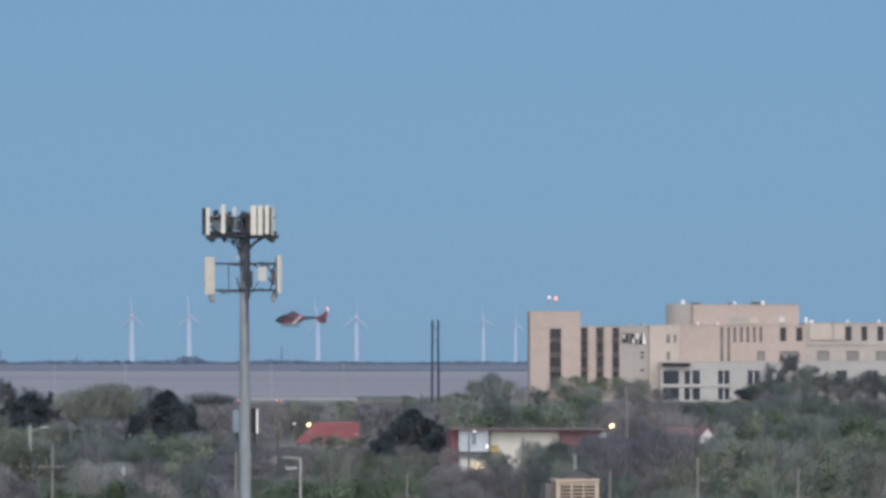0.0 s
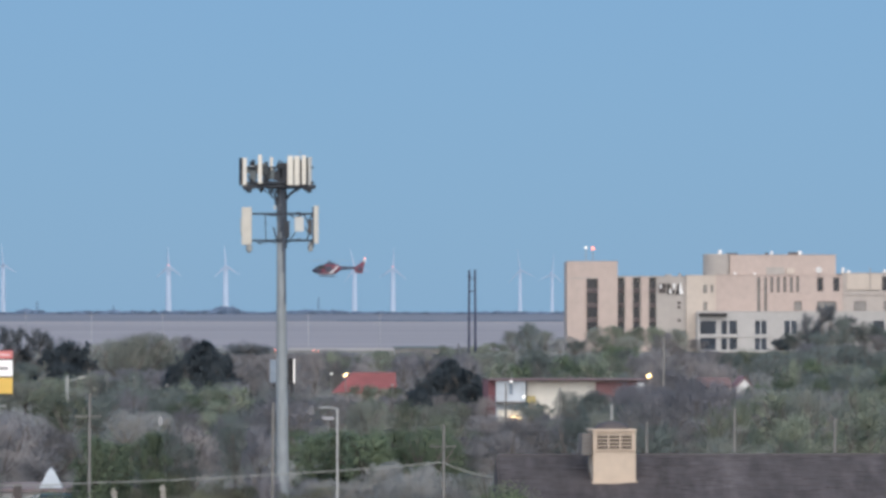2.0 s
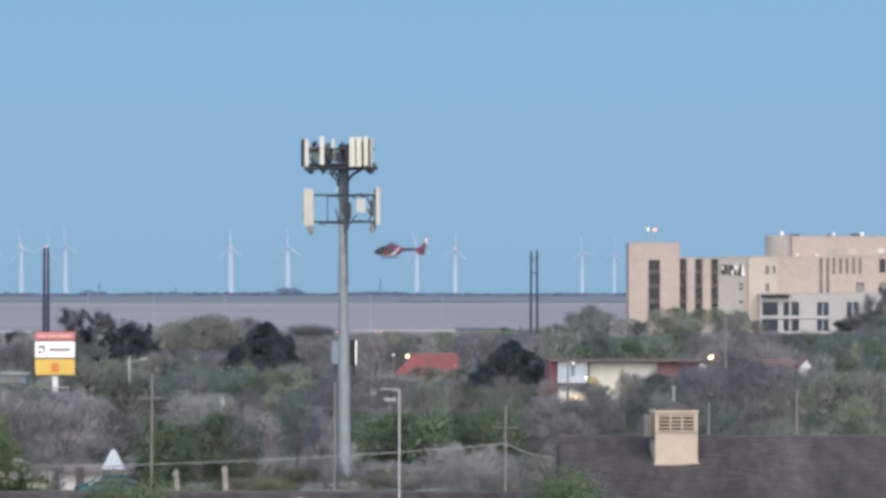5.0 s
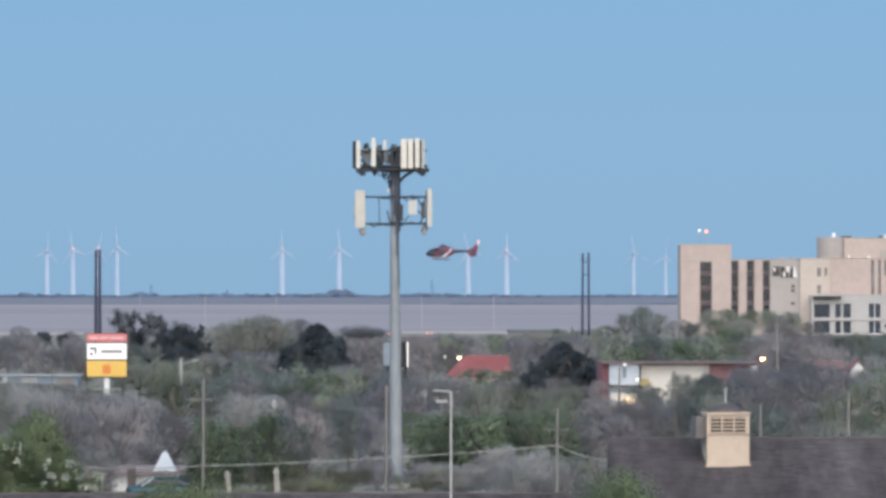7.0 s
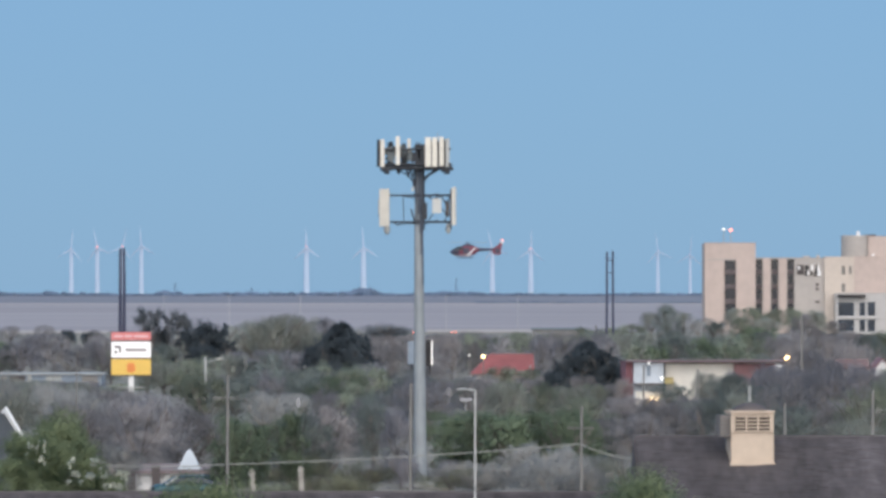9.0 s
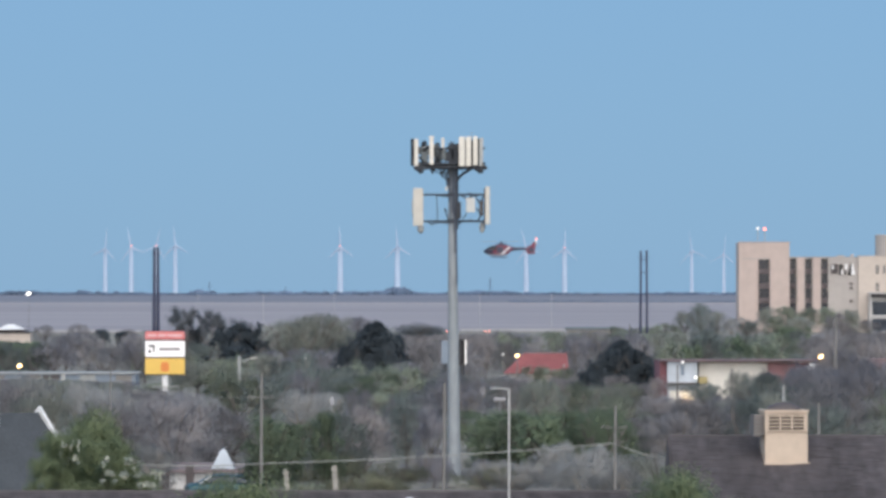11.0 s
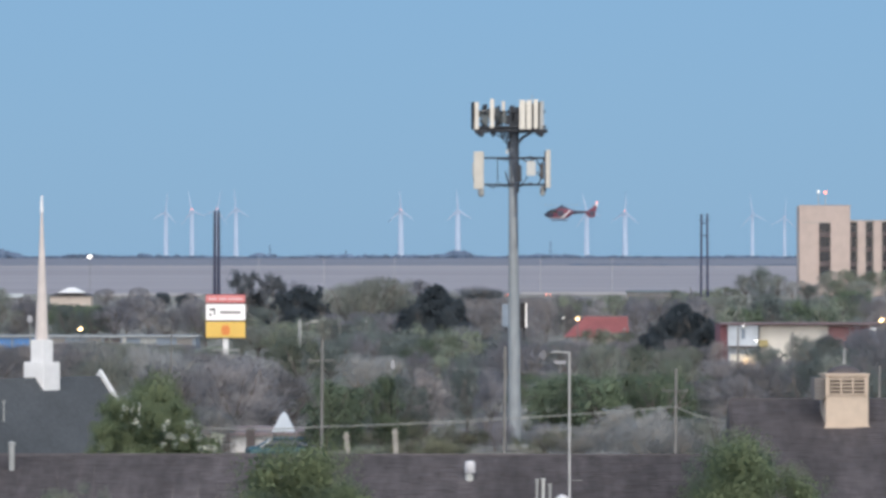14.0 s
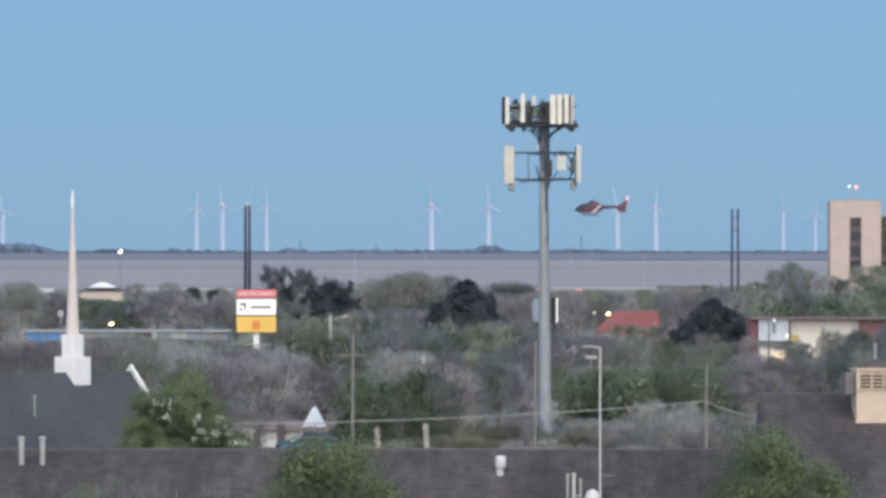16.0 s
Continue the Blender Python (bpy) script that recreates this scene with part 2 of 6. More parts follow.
M_PALEOLIVE = surface("pale_olive_buds", (0.385, 0.405, 0.359), 0.9, 0.2, 0.5, 0.12, per_thing=0.2, per_piece=0.07, leaf=0.48)
M_BLOSSOM = surface("white_blossom", (0.6, 0.62, 0.53), 0.85, 0.15, 0.5, 0.12, per_piece=0.1, leaf=0.4)
M_PALEBLOOM = surface("pale_pink_blossom", (0.56, 0.53, 0.5), 0.85, 0.15, 0.5, 0.12, per_piece=0.1, leaf=0.4)
M_DUSKY = surface("dusky_grey_green_leaf", (0.228, 0.264, 0.250), 0.9, 0.2, 0.5, 0.12, per_thing=0.33, per_piece=0.07, leaf=0.4)
# Blue base colour carries the haze over far woods and lattice masts.
M_FARWOOD = surface("far_haze_blue", (0.095, 0.135, 0.2), 0.95, 0.12, 0.02, 0.005, per_piece=0.25)
M_LAMPWARM = surface("sodium_lamp", (0.9, 0.7, 0.4), 0.5, 0, glow=(1.0, 0.66, 0.3, 7))
M_LAMPWHITE = surface("white_lamp", (0.9, 0.9, 0.9), 0.5, 0, glow=(1.0, 0.95, 0.85, 3))
M_LAMPRED = surface("red_beacon", (0.8, 0.2, 0.15), 0.5, 0, glow=(1.0, 0.27, 0.18, 2.6))
M_LAMPPALE = surface("pale_porch_lamp", (0.9, 0.9, 0.88), 0.5, 0, glow=(1.0, 0.95, 0.88, 0.35))
M_PORCH = surface("pale_lamp_glass", (0.5, 0.5, 0.48), 0.4, 0.05)
M_LAMPFAINT = surface("faint_red_beacon", (0.8, 0.3, 0.25), 0.5, 0, glow=(1.0, 0.45, 0.4, 0.7))
M_STRIP = surface("lit_sign_edge", (0.9, 0.9, 0.88), 0.5, 0, glow=(1.0, 0.93, 0.88, 0.35))


# ---- ground ----
def ground_height(y):
    return max(0.0, (y - 2000) / 2900 * 11.3)


def make_ground():
    ys = [-400, -50, 60, 200, 400, 700, 1000, 1300, 1600, 1760, 2000, 2300, 2700, 3100, 3370, 3460, 3800, 4400, 4940]
    b = Build()
    xs = [-1500, -700, -300, -100, 0, 100, 300, 700, 1500]
    for y in ys:
        for x in xs:
            b.v.append((x, y, ground_height(y)))
    w = len(xs)
    for j in range(len(ys) - 1):
        for i in range(w - 1):
            b.f.append((j * w + i, j * w + i + 1, (j + 1) * w + i + 1, (j + 1) * w + i))
    me = b.mesh("ground")
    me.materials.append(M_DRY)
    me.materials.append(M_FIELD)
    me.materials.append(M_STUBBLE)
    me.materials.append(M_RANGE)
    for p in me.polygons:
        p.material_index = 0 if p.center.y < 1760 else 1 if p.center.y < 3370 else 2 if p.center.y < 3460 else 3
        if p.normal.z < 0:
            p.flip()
    tagged(part("ground", me, None), "flat dry grassland running to bare mauve fields and the horizon", "ground", kind="structure")


make_ground()
for b0, b1, y0, y1 in ((1.5, 21.0, 1740, 1860), (-73.0, -55.0, 1700, 1790)):
    corners = [(*at(b0, y0), 0.02), (*at(b1, y0), 0.02), (*at(b1, y1), 0.02), (*at(b0, y1), 0.02)]
    road = Build().add(corners + [(x, y, -0.1) for x, y, _ in corners], [(0, 1, 2, 3), (7, 6, 5, 4), (0, 4, 5, 1), (1, 5, 6, 2), (2, 6, 7, 3), (3, 7, 4, 0)])
    tagged(part("road", road, M_STUBBLE), "pale earth road along the edge of the bare field", "road", kind="structure")


# ---- mobile-phone mast ----
def antenna(parent, x, y, z0, z1, w, turn, material, depth=0.16):
    p = part("panel_antenna", Build().box(-w / 2, w / 2, -depth / 2, depth / 2, z0, z1), material, parent, bevel=0.03, loc=(x, y, 0))
    p.rotation_euler[2] = radians(turn)
    part("mount_pipe", Build().rod((0, depth / 2 + 0.12, z0 - 0.25), (0, depth / 2 + 0.12, z1 - 0.1), 0.045), M_DARKSTEEL, p)
    return p


def make_mast():
    mast = thing("cell_tower", (*at(0.0, 350), 0), 0, "grey steel monopole mast carrying two tiers of cream panel antennas", "cell tower")
    part("pole", Build().rod((0.12, 0, 0), (0, 0, 20.9), 0.42, 0.225, 18), M_POLE, mast, smooth=True)
    part("concrete_pad", Build().box(-0.8, 1.0, -0.8, 0.8, 0, 0.25), M_PANELGREY, mast, bevel=0.03)
    part("base_flange", Build().lathe((0.12, 0, 0.25), [(0.62, 0), (0.62, 0.09), (0.45, 0.12)], 16), M_GALV, mast)
    # upper triangular platform
    tri = [Vector((-2.25, -0.7, 0)), Vector((2.0, -0.95, 0)), Vector((0.1, 2.1, 0))]
    for k in range(3):
        a, c = tri[k], tri[(k + 1) % 3]
        mid = (a + c) / 2
        for z in (19.72, 19.95):
            part("platform_beam", Build().rod((a.x, a.y, z), (c.x, c.y, z), 0.09), M_DARKSTEEL, mast)
        part("guard_rail", Build().rod((a.x, a.y, 20.9), (c.x, c.y, 20.9), 0.05), M_DARKSTEEL, mast)
        part("platform_arm", Build().rod((mid.x, mid.y, 19.75), (0, 0, 19.75), 0.09), M_DARKSTEEL, mast)
        part("platform_arm", Build().rod((a.x, a.y, 19.75), (0, 0, 19.75), 0.1), M_DARKSTEEL, mast)
    for k, girth in enumerate((0.035, 0.085, 0.045)):
        a = tri[k] * 0.62
        bend = Vector((a.x * 0.5, a.y * 0.5, 19.32))
        part("brace", Build().rod((a.x, a.y, 19.7), bend, girth * 1.2, girth).rod(bend, (0, 0, 18.55), girth), M_DARKSTEEL, mast)
    for x, z in ((-1.2, 19.38), (-0.62, 19.2), (-0.36, 19.1), (1.5, 19.5)):
        part("cable_loop", Build().rod((x - 0.16, -0.5, 19.7), (x, -0.5, z), 0.05, n=6).rod((x, -0.5, z), (x + 0.14, -0.5, 19.7), 0.05, n=6), M_RUBBER, mast)
    for x in (-1.95, 1.75):
        part("pipe_foot", Build().lathe((x, -0.85, 19.35), [(0.12, 0), (0.2, 0.12), (0.2, 0.3), (0.1, 0.42)], 10), M_DARKSTEEL, mast)
    part("collar", Build().lathe((0, 0, 18.45), [(0.25, 0), (0.31, 0.06), (0.31, 0.2), (0.25, 0.26)], 14), M_POLE, mast)
    for x, y, z0, z1, w, turn, mat in (
            (0.6, -1.04, 19.8, 21.62, 0.36, 3, M_PANEL), (1.01, -1.06, 19.8, 21.62, 0.32, 3, M_PANEL), (1.43, -1.1, 19.85, 21.65, 0.27, 3, M_PANEL),
            (1.8, -0.95, 19.8, 21.55, 0.26, 45, M_PANELGREY), (-2.22, -0.75, 19.75, 21.5, 0.25, -8, M_PANEL), (-2.45, -0.45, 19.8, 21.5, 0.3, -70, M_DARKSTEEL),
            (1.62, -0.6, 19.85, 21.5, 0.3, 60, M_DARKSTEEL), (1.2, -0.7, 19.9, 21.4, 0.3, 0, M_DARKSTEEL), (0.82, -0.7, 19.9, 21.4, 0.24, 0, M_DARKSTEEL), (0.3, -0.75, 19.9, 21.2, 0.24, 0, M_DARKSTEEL),
            (-1.27, -0.9, 19.9, 21.68, 0.26, 0, M_PANEL), (-0.58, 1.1, 20.6, 21.6, 0.2, 0, M_PANEL), (-1.7, 0.5, 20.0, 21.4, 0.28, 120, M_DARKSTEEL),
            (0.9, 1.1, 19.9, 21.5, 0.28, 150, M_DARKSTEEL), (-0.9, 1.3, 20.0, 21.3, 0.28, 120, M_DARKSTEEL)):
        antenna(mast, x, y, z0, z1, w, turn, mat)
    for x, y, z, s in ((-0.3, -0.45, 20.1, 0.42), (0.15, -0.5, 20.25, 0.4), (-0.75, -0.2, 20.15, 0.36), (-1.75, -0.5, 20.2, 0.34), (-1.5, 0.2, 20.5, 0.4), (-1.95, -0.3, 20.55, 0.3), (0.25, -0.3, 20.0, 0.5), (-1.05, -0.3, 20.7, 0.3), (0.3, 0.0, 20.4, 0.5), (-0.95, 0.3, 20.4, 0.42)):
        part("radio_unit", Build().box(x - s / 2, x + s / 2, y - 0.15, y + 0.15, z, z + s * 1.5), M_GREYCASE if x < -0.7 or z > 20.6 else M_DARKSTEEL, mast, bevel=0.02)
    for x0, z0, x1, z1 in ((-2.0, 20.2, -1.45, 21.1), (-1.9, 21.0, -1.5, 20.4), (-1.0, 20.1, -0.6, 20.9), (-0.3, 20.9, 0.1, 21.3), (-1.4, 19.7, -1.2, 19.35), (-0.75, 19.75, -0.55, 19.1), (-0.45, 19.75, -0.42, 19.2)):
        part("jumper_cable", Build().rod((x0, -0.6, z0), (x1, -0.5, z1), 0.045, n=6), M_DARKSTEEL, mast)
    rng = random.Random(4)
    for _ in range(26):
        x, z = rng.uniform(-2.0, 0.4), rng.uniform(19.9, 21.0)
        part("jumper_cable", Build().rod((x, -0.4, z), (x + rng.uniform(-0.3, 0.3), -0.3 + rng.uniform(-0.2, 0.3), z + rng.uniform(-0.2, 0.5)), 0.035, n=5), M_RUBBER, mast)
    for x, y, z, w_, hh in ((-0.05, -0.55, 19.9, 0.3, 1.3), (-0.5, -0.62, 20.2, 0.2, 0.62), (0.28, -0.65, 20.0, 0.34, 1.2), (-1.62, -0.75, 20.05, 0.22, 0.6)):
        part("radio_unit", Build().box(x - w_ / 2, x + w_ / 2, y - 0.1, y + 0.12, z, z + hh), M_GREYCASE if x < -0.2 else M_DARKSTEEL, mast, bevel=0.02)
    for x, z in ((-0.21, 17.6), (-0.11, 16.2), (0.0, 16.9), (0.08, 15.7), (0.16, 14.4), (0.24, 15.0)):
        part("feeder_cable", Build().rod((x + 0.02, -0.3, z), (x, -0.27, 19.7), 0.04, n=6), M_FEEDER, mast)
    part("feeder_cable", Build().rod((0.3, -0.3, 12.5), (0.27, -0.3, 16.0), 0.04, n=6), M_FEEDER, mast)
    part("cable_hanger", Build().rod((-0.25, -0.3, 19.1), (-0.3, -0.3, 18.6), 0.12, 0.05), M_DARKSTEEL, mast)
    part("warning_plate", Build().box(-0.42, -0.28, -0.4, -0.36, 18.3, 18.55), M_PANELGREY, mast)
    for x in (-1.95, 1.75):
        part("mount_skirt", Build().box(x - 0.42, x + 0.42, -1.0, -0.7, 19.58, 19.82), M_DARKSTEEL, mast, bevel=0.04)
    part("pipe_bracket", Build().box(-1.95, -1.6, -0.72, -0.66, 20.85, 20.98, None), M_PANELGREY, mast)
    part("lightning_rod", Build().rod((1.2, -0.3, 20.9), (1.2, -0.3, 21.95), 0.02), M_GALV, mast)
    # lower tier
    for z in (18.05, 16.4):
        arm = Build().rod((-1.8, -0.25, z), (-0.25, -0.1, z), 0.055).rod((0.25, -0.1, z), (2.05, -0.2, z), 0.065)
        arm.rod((-1.3, -0.22, z), (-0.3, -0.1, z - 0.12), 0.035).rod((1.2, -0.15, z + 0.1), (0.3, -0.1, z - 0.08), 0.035)
        part("antenna_arm", arm, M_DARKSTEEL, mast)
    for z in (16.28, 17.92):
        part("pole_clamp", Build().lathe((0, 0, z), [(0.27, 0), (0.33, 0.04), (0.33, 0.2), (0.27, 0.24)], 14), M_DARKSTEEL, mast)
    antenna(mast, -2.1, -0.4, 16.12, 18.45, 0.62, -4, M_PANELWORN, 0.24)
    antenna(mast, -2.42, -0.1, 16.9, 17.8, 0.12, -4, M_GALV, 0.2)
    antenna(mast, 2.2, -0.45, 16.2, 18.55, 0.3, 58, M_PANEL, 0.2)
    part("foot_bracket", Build().lathe((-1.95, -0.2, 15.65), [(0.08, 0), (0.2, 0.15), (0.2, 0.42), (0.1, 0.5)], 10), M_GALV, mast)
    part("foot_bracket", Build().lathe((1.85, -0.2, 15.7), [(0.08, 0), (0.16, 0.15), (0.16, 0.5), (0.1, 0.6)], 10), M_GALV, mast)
    part("equipment_box", Build().box(0.86, 1.42, -0.5, -0.2, 16.95, 17.85), M_PANELGREY, mast, "pale grey equipment box", bevel=0.03)
    part("radio_unit", Build().box(0.25, 0.55, -0.5, -0.1, 16.55, 17.6), M_DARKSTEEL, mast, bevel=0.02)
    part("radio_unit", Build().box(1.68, 1.93, -0.3, 0.2, 16.75, 17.7), surface("brown_radio_case", (0.1, 0.09, 0.085), 0.7), mast, bevel=0.02)
    for x0, z0, x1, z1 in ((1.45, 18.0, 1.7, 17.5), (1.6, 16.45, 1.85, 16.9), (1.75, 17.6, 2.0, 18.05), (1.95, 16.4, 1.7, 15.9), (1.5, 17.2, 1.8, 16.8), (-1.55, 16.4, -1.25, 16.2), (-1.25, 16.2, -0.9, 16.4), (0.5, 18.05, 0.9, 17.8), (0.9, 17.8, 1.5, 18.05), (-0.45, 17.2, -0.25, 16.5)):
        part("jumper_cable", Build().rod((x0, -0.35, z0), (x1, -0.3, z1), 0.045, n=6), M_DARKSTEEL, mast)
    cable = Build()
    cable.rod((-0.95, -0.2, 18.0), (-0.9, -0.2, 16.2), 0.025).rod((0.33, -0.1, 15.9), (0.33, -0.1, 19.7), 0.06).rod((0.45, -0.1, 16.2), (0.9, -0.3, 16.9), 0.03)
    part("feeder_cable", cable, M_RUBBER, mast)


make_mast()


# ---- wind turbines on the horizon ----
def make_turbines():
    spots = [(-95.8, 7.0, 12, 1.0, False), (-61.4, 7.6, -8, 0.9, False), (-56.8, 7.8, 14, 0.95, True), (-52.3, 7.9, -16, 0.8, True), (-49.0, 8.2, 6, 0.9, False), (-19.8, 7.8, 3, 1.15, True),
             (-9.7, 7.9, 5, 1.15, False), (13.1, 7.6, 18, 1.0, False), (19.9, 7.5, -3, 1.05, True), (42.4, 7.2, 10, 0.7, False), (48.1, 6.6, -6, 0.65, False)]
    for bearing, up, spin, girth, lit in spots:
        d = 4700
        x, y = at(bearing, d)
        base = ground_height(y)
        hub = (EYE + up * d / 1000) - base
        t = thing("wind_turbine", (x, y, base - 0.3), 0, "distant white wind turbine with a red warning light" if lit else "distant white three-bladed wind turbine standing on the plain", "wind turbine", "wind farm")
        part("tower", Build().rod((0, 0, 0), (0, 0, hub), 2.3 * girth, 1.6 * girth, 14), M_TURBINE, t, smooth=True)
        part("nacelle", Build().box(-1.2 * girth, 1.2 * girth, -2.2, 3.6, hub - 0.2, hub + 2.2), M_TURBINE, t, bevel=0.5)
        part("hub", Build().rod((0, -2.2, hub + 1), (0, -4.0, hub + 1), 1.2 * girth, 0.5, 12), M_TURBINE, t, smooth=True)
        for k in range(3):
            a = radians(spin + 120 * k + 90)
            c, s = math.cos(a), math.sin(a)
            blade = Build()
            for r0, r1, w0, w1 in ((0.4, 3.5, 0.7, 0.95), (3.5, 11, 0.95, 0.55), (11, 17.5, 0.55, 0.12)):
                m = []
                for r, ww in ((r0, w0 * girth), (r1, w1 * girth)):
                    for w, dy in ((-ww, 0.0), (ww * 0.4, -0.35), (ww, 0.0), (ww * 0.3, 0.3)):
                        side = r * c - w * s
                        m.append((side * 0.74, -3.1 + dy - side * 0.67, hub + 1 + r * s + w * c))
                blade.add(m, [(0, 1, 5, 4), (1, 2, 6, 5), (2, 3, 7, 6), (3, 0, 4, 7), (0, 3, 2, 1), (4, 5, 6, 7)])
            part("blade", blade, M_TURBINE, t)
        size = 1.0 if lit else 0.5
        part("warning_light", Build().lathe((0, -2.6, hub + 1.4), [(0.6 * size, 0), (1.1 * size, 0.6 * size), (0.6 * size, 1.5 * size)], 8), M_LAMPFAINT, t, "faint red warning light")


make_turbines()


# ---- far woods, hedges, poles ----
def make_far_woods():
    rng = np.random.default_rng(5)
    for name, d, x0, x1, h, step, label in (("far_woods", 4560, -480, 560, 2.6, 3.2, "thin haze-blue line of far woods along the horizon"),
                                            ("far_hedge", 3560, 40, 420, 0.8, 3.0, "thin dark hedge line across the far fields")):
        b = Build()
        groves = [(-425, 32, 6.5), (-300, 8, 1.0), (-204, 6, 3.4), (-196, 5, 2.2), (-43, 12, 4.5), (-70, 40, 1.2), (25, 30, 1.5), (-350, 30, 2.0)] if name == "far_woods" else []
        x = x0
        while x < x1:
            y = d + rng.uniform(-20, 20)
            top = h * rng.uniform(0.5, 1.15) * (0.6 + 0.6 * noise.noise((x * 0.012, 3, 0)) + 0.3)
            for gx, gw, gh in groves:
                top += gh * max(0, 1 - ((x - gx) / gw) ** 2) * rng.uniform(0.8, 1.1)
            r = rng.uniform(2.6, 6.5)
            b.lathe((x, y, ground_height(y) - 0.2), [(r, 0), (r * 1.05, top * 0.45), (r * 0.75, top * 0.8), (r * 0.35, top * 0.96), (r * 0.1, top)], 7)
            x += step * rng.uniform(0.6, 1.2)
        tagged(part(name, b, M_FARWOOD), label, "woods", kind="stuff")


make_far_woods()


def make_field_poles():
    for bearing in (-33.4, -20.9, 4.9, 17.6, -45.0):
        x, y = at(bearing, 1900)
        p = thing("power_pole", (x, y, 0), 0, "slim pale utility pole standing in the bare field", "utility pole", "field poles")
        part("pole", Build().rod((0, 0, 0), (0, 0, 11.4), 0.16, 0.1, 8), M_HAZEPOLE, p)
        part("crossarm", Build().box(-0.8, 0.8, -0.06, 0.06, 10.65, 10.78), M_TIMBER, p)
    for bearing, top, gap, bars, foot, tip in ((-52.4, 21.3, 0.4, (), 0.4, 0.28), (33.9, 20.6, 0.64, (1.7, 4.3), 0.28, 0.21)):
        x, y = at(bearing, 1200)
        pair = thing("transmission_pole_pair", (x, y, 0), 0, "pair of tall dark steel transmission poles tinted haze-blue", "transmission pole", "transmission line")
        for dx in (-gap, gap):
            part("pole", Build().rod((dx * 1.1, 0, 0), (dx * 0.95, 0, top + dx * 0.1), foot, tip, 10), M_HAZESTEEL, pair, smooth=True)
            part("pole_cap", Build().lathe((dx * 0.95, 0, top + dx * 0.1), [(0.2, 0), (0.26, 0.06), (0.1, 0.3)], 8), M_HAZESTEEL, pair)
            part("insulator", Build().rod((dx * 0.95 - 0.5, 0, top - 1.1), (dx * 0.95 + 0.5, 0, top - 1.1), 0.06), M_HAZESTEEL, pair)
        for z in bars:
            part("crossbar", Build().rod((-gap, 0, top - z), (gap, 0, top - z), 0.09), M_HAZESTEEL, pair)
    for bearing, tall in ((-43.0, 10.5), (6.7, 14.0), (-29.5, 6.5)):
        x, y = at(bearing, 4560)
        mast = thing("lattice_mast", (x, y, ground_height(y) - 0.2), 0, "thin grey lattice mast far off on the horizon", "mast", "far masts")
        for sx, sy in ((-1, -1), (1, -1), (1, 1), (-1, 1)):
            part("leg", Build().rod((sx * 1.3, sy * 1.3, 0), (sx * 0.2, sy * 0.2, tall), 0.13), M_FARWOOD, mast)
        for k in range(4):
            z, w = tall * k / 4, 1.3 - 1.1 * k / 4
            z2, w2 = tall * (k + 1) / 4, 1.3 - 1.1 * (k + 1) / 4
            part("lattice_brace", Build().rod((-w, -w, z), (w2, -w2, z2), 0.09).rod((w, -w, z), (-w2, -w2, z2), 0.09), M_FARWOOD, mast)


make_field_poles()


# ---- hospital ----
def facade(x0, x1, z0, z1, y, holes, depth):
    """A wall face at y with real openings and reveals, as one mesh."""
    b = Build()
    xs = sorted({x0, x1, *(h[0] for h in holes), *(h[1] for h in holes)})
    zs = sorted({z0, z1, *(h[2] for h in holes), *(h[3] for h in holes)})
    xs, zs = [x for x in xs if x0 <= x <= x1], [z for z in zs if z0 <= z <= z1]
    for i in range(len(xs) - 1):
        for j in range(len(zs) - 1):
            cx, cz = (xs[i] + xs[i + 1]) / 2, (zs[j] + zs[j + 1]) / 2
            if not any(h[0] < cx < h[1] and h[2] < cz < h[3] for h in holes):
                b.add([(xs[i], y, zs[j]), (xs[i + 1], y, zs[j]), (xs[i + 1], y, zs[j + 1]), (xs[i], y, zs[j + 1])], [(0, 1, 2, 3)])
    for a, c, e, g in holes:
        b.add([(a, y, e), (c, y, e), (c, y, g), (a, y, g), (a, y + depth, e), (c, y + depth, e), (c, y + depth, g), (a, y + depth, g)],
              [(0, 4, 5, 1), (1, 5, 6, 2), (2, 6, 7, 3), (3, 7, 4, 0)])
    return b


def wing(parent, name, x0, x1, z0, z1, y, back, holes, material, depth=0.5):
    """A block of the building: pierced front, plain sides, back and roof slab."""
    b = facade(x0, x1, z0, z1, y, holes, depth)
    b.add([(x0, y, z0), (x0, back, z0), (x0, back, z1), (x0, y, z1), (x1, y, z0), (x1, back, z0), (x1, back, z1), (x1, y, z1)], [(0, 1, 2, 3), (4, 7, 6, 5), (1, 5, 6, 2)])
    w = part(name, b, material, parent)
    part("roof_slab", Build().box(x0 + 0.1, x1 - 0.1, y + 0.1, back - 0.1, z1 - 0.35, z1 - 0.02), M_CONCRETE_GREY, w)
    part("parapet_cap", Build().box(x0 - 0.12, x1 + 0.12, y - 0.12, y + 0.35, z1 + 0.004, z1 + 0.22), material, w)
    return w


def window(parent, x0, x1, z0, z1, y, material, bars=0, frame_material=None):
    w = part("window", Build().box(x0, x1, y, y + 0.06, z0, z1), material, parent)
    fm = frame_material or M_SPANDREL
    f = Build().box(x0, x0 + 0.12, y - 0.08, y, z0, z1).box(x1 - 0.12, x1, y - 0.08, y, z0, z1).box(x0 + 0.12, x1 - 0.12, y - 0.08, y, z1 - 0.12, z1).box(x0 + 0.12, x1 - 0.12, y - 0.08, y, z0, z0 + 0.12)
    for k in range(bars):
        xm = x0 + (x1 - x0) * (k + 1) / (bars + 1)
        f.box(xm - 0.1, xm + 0.1, y - 0.08, y, z0 + 0.12, z1 - 0.12)
    part("window_frame", f, fm, w)
    return w


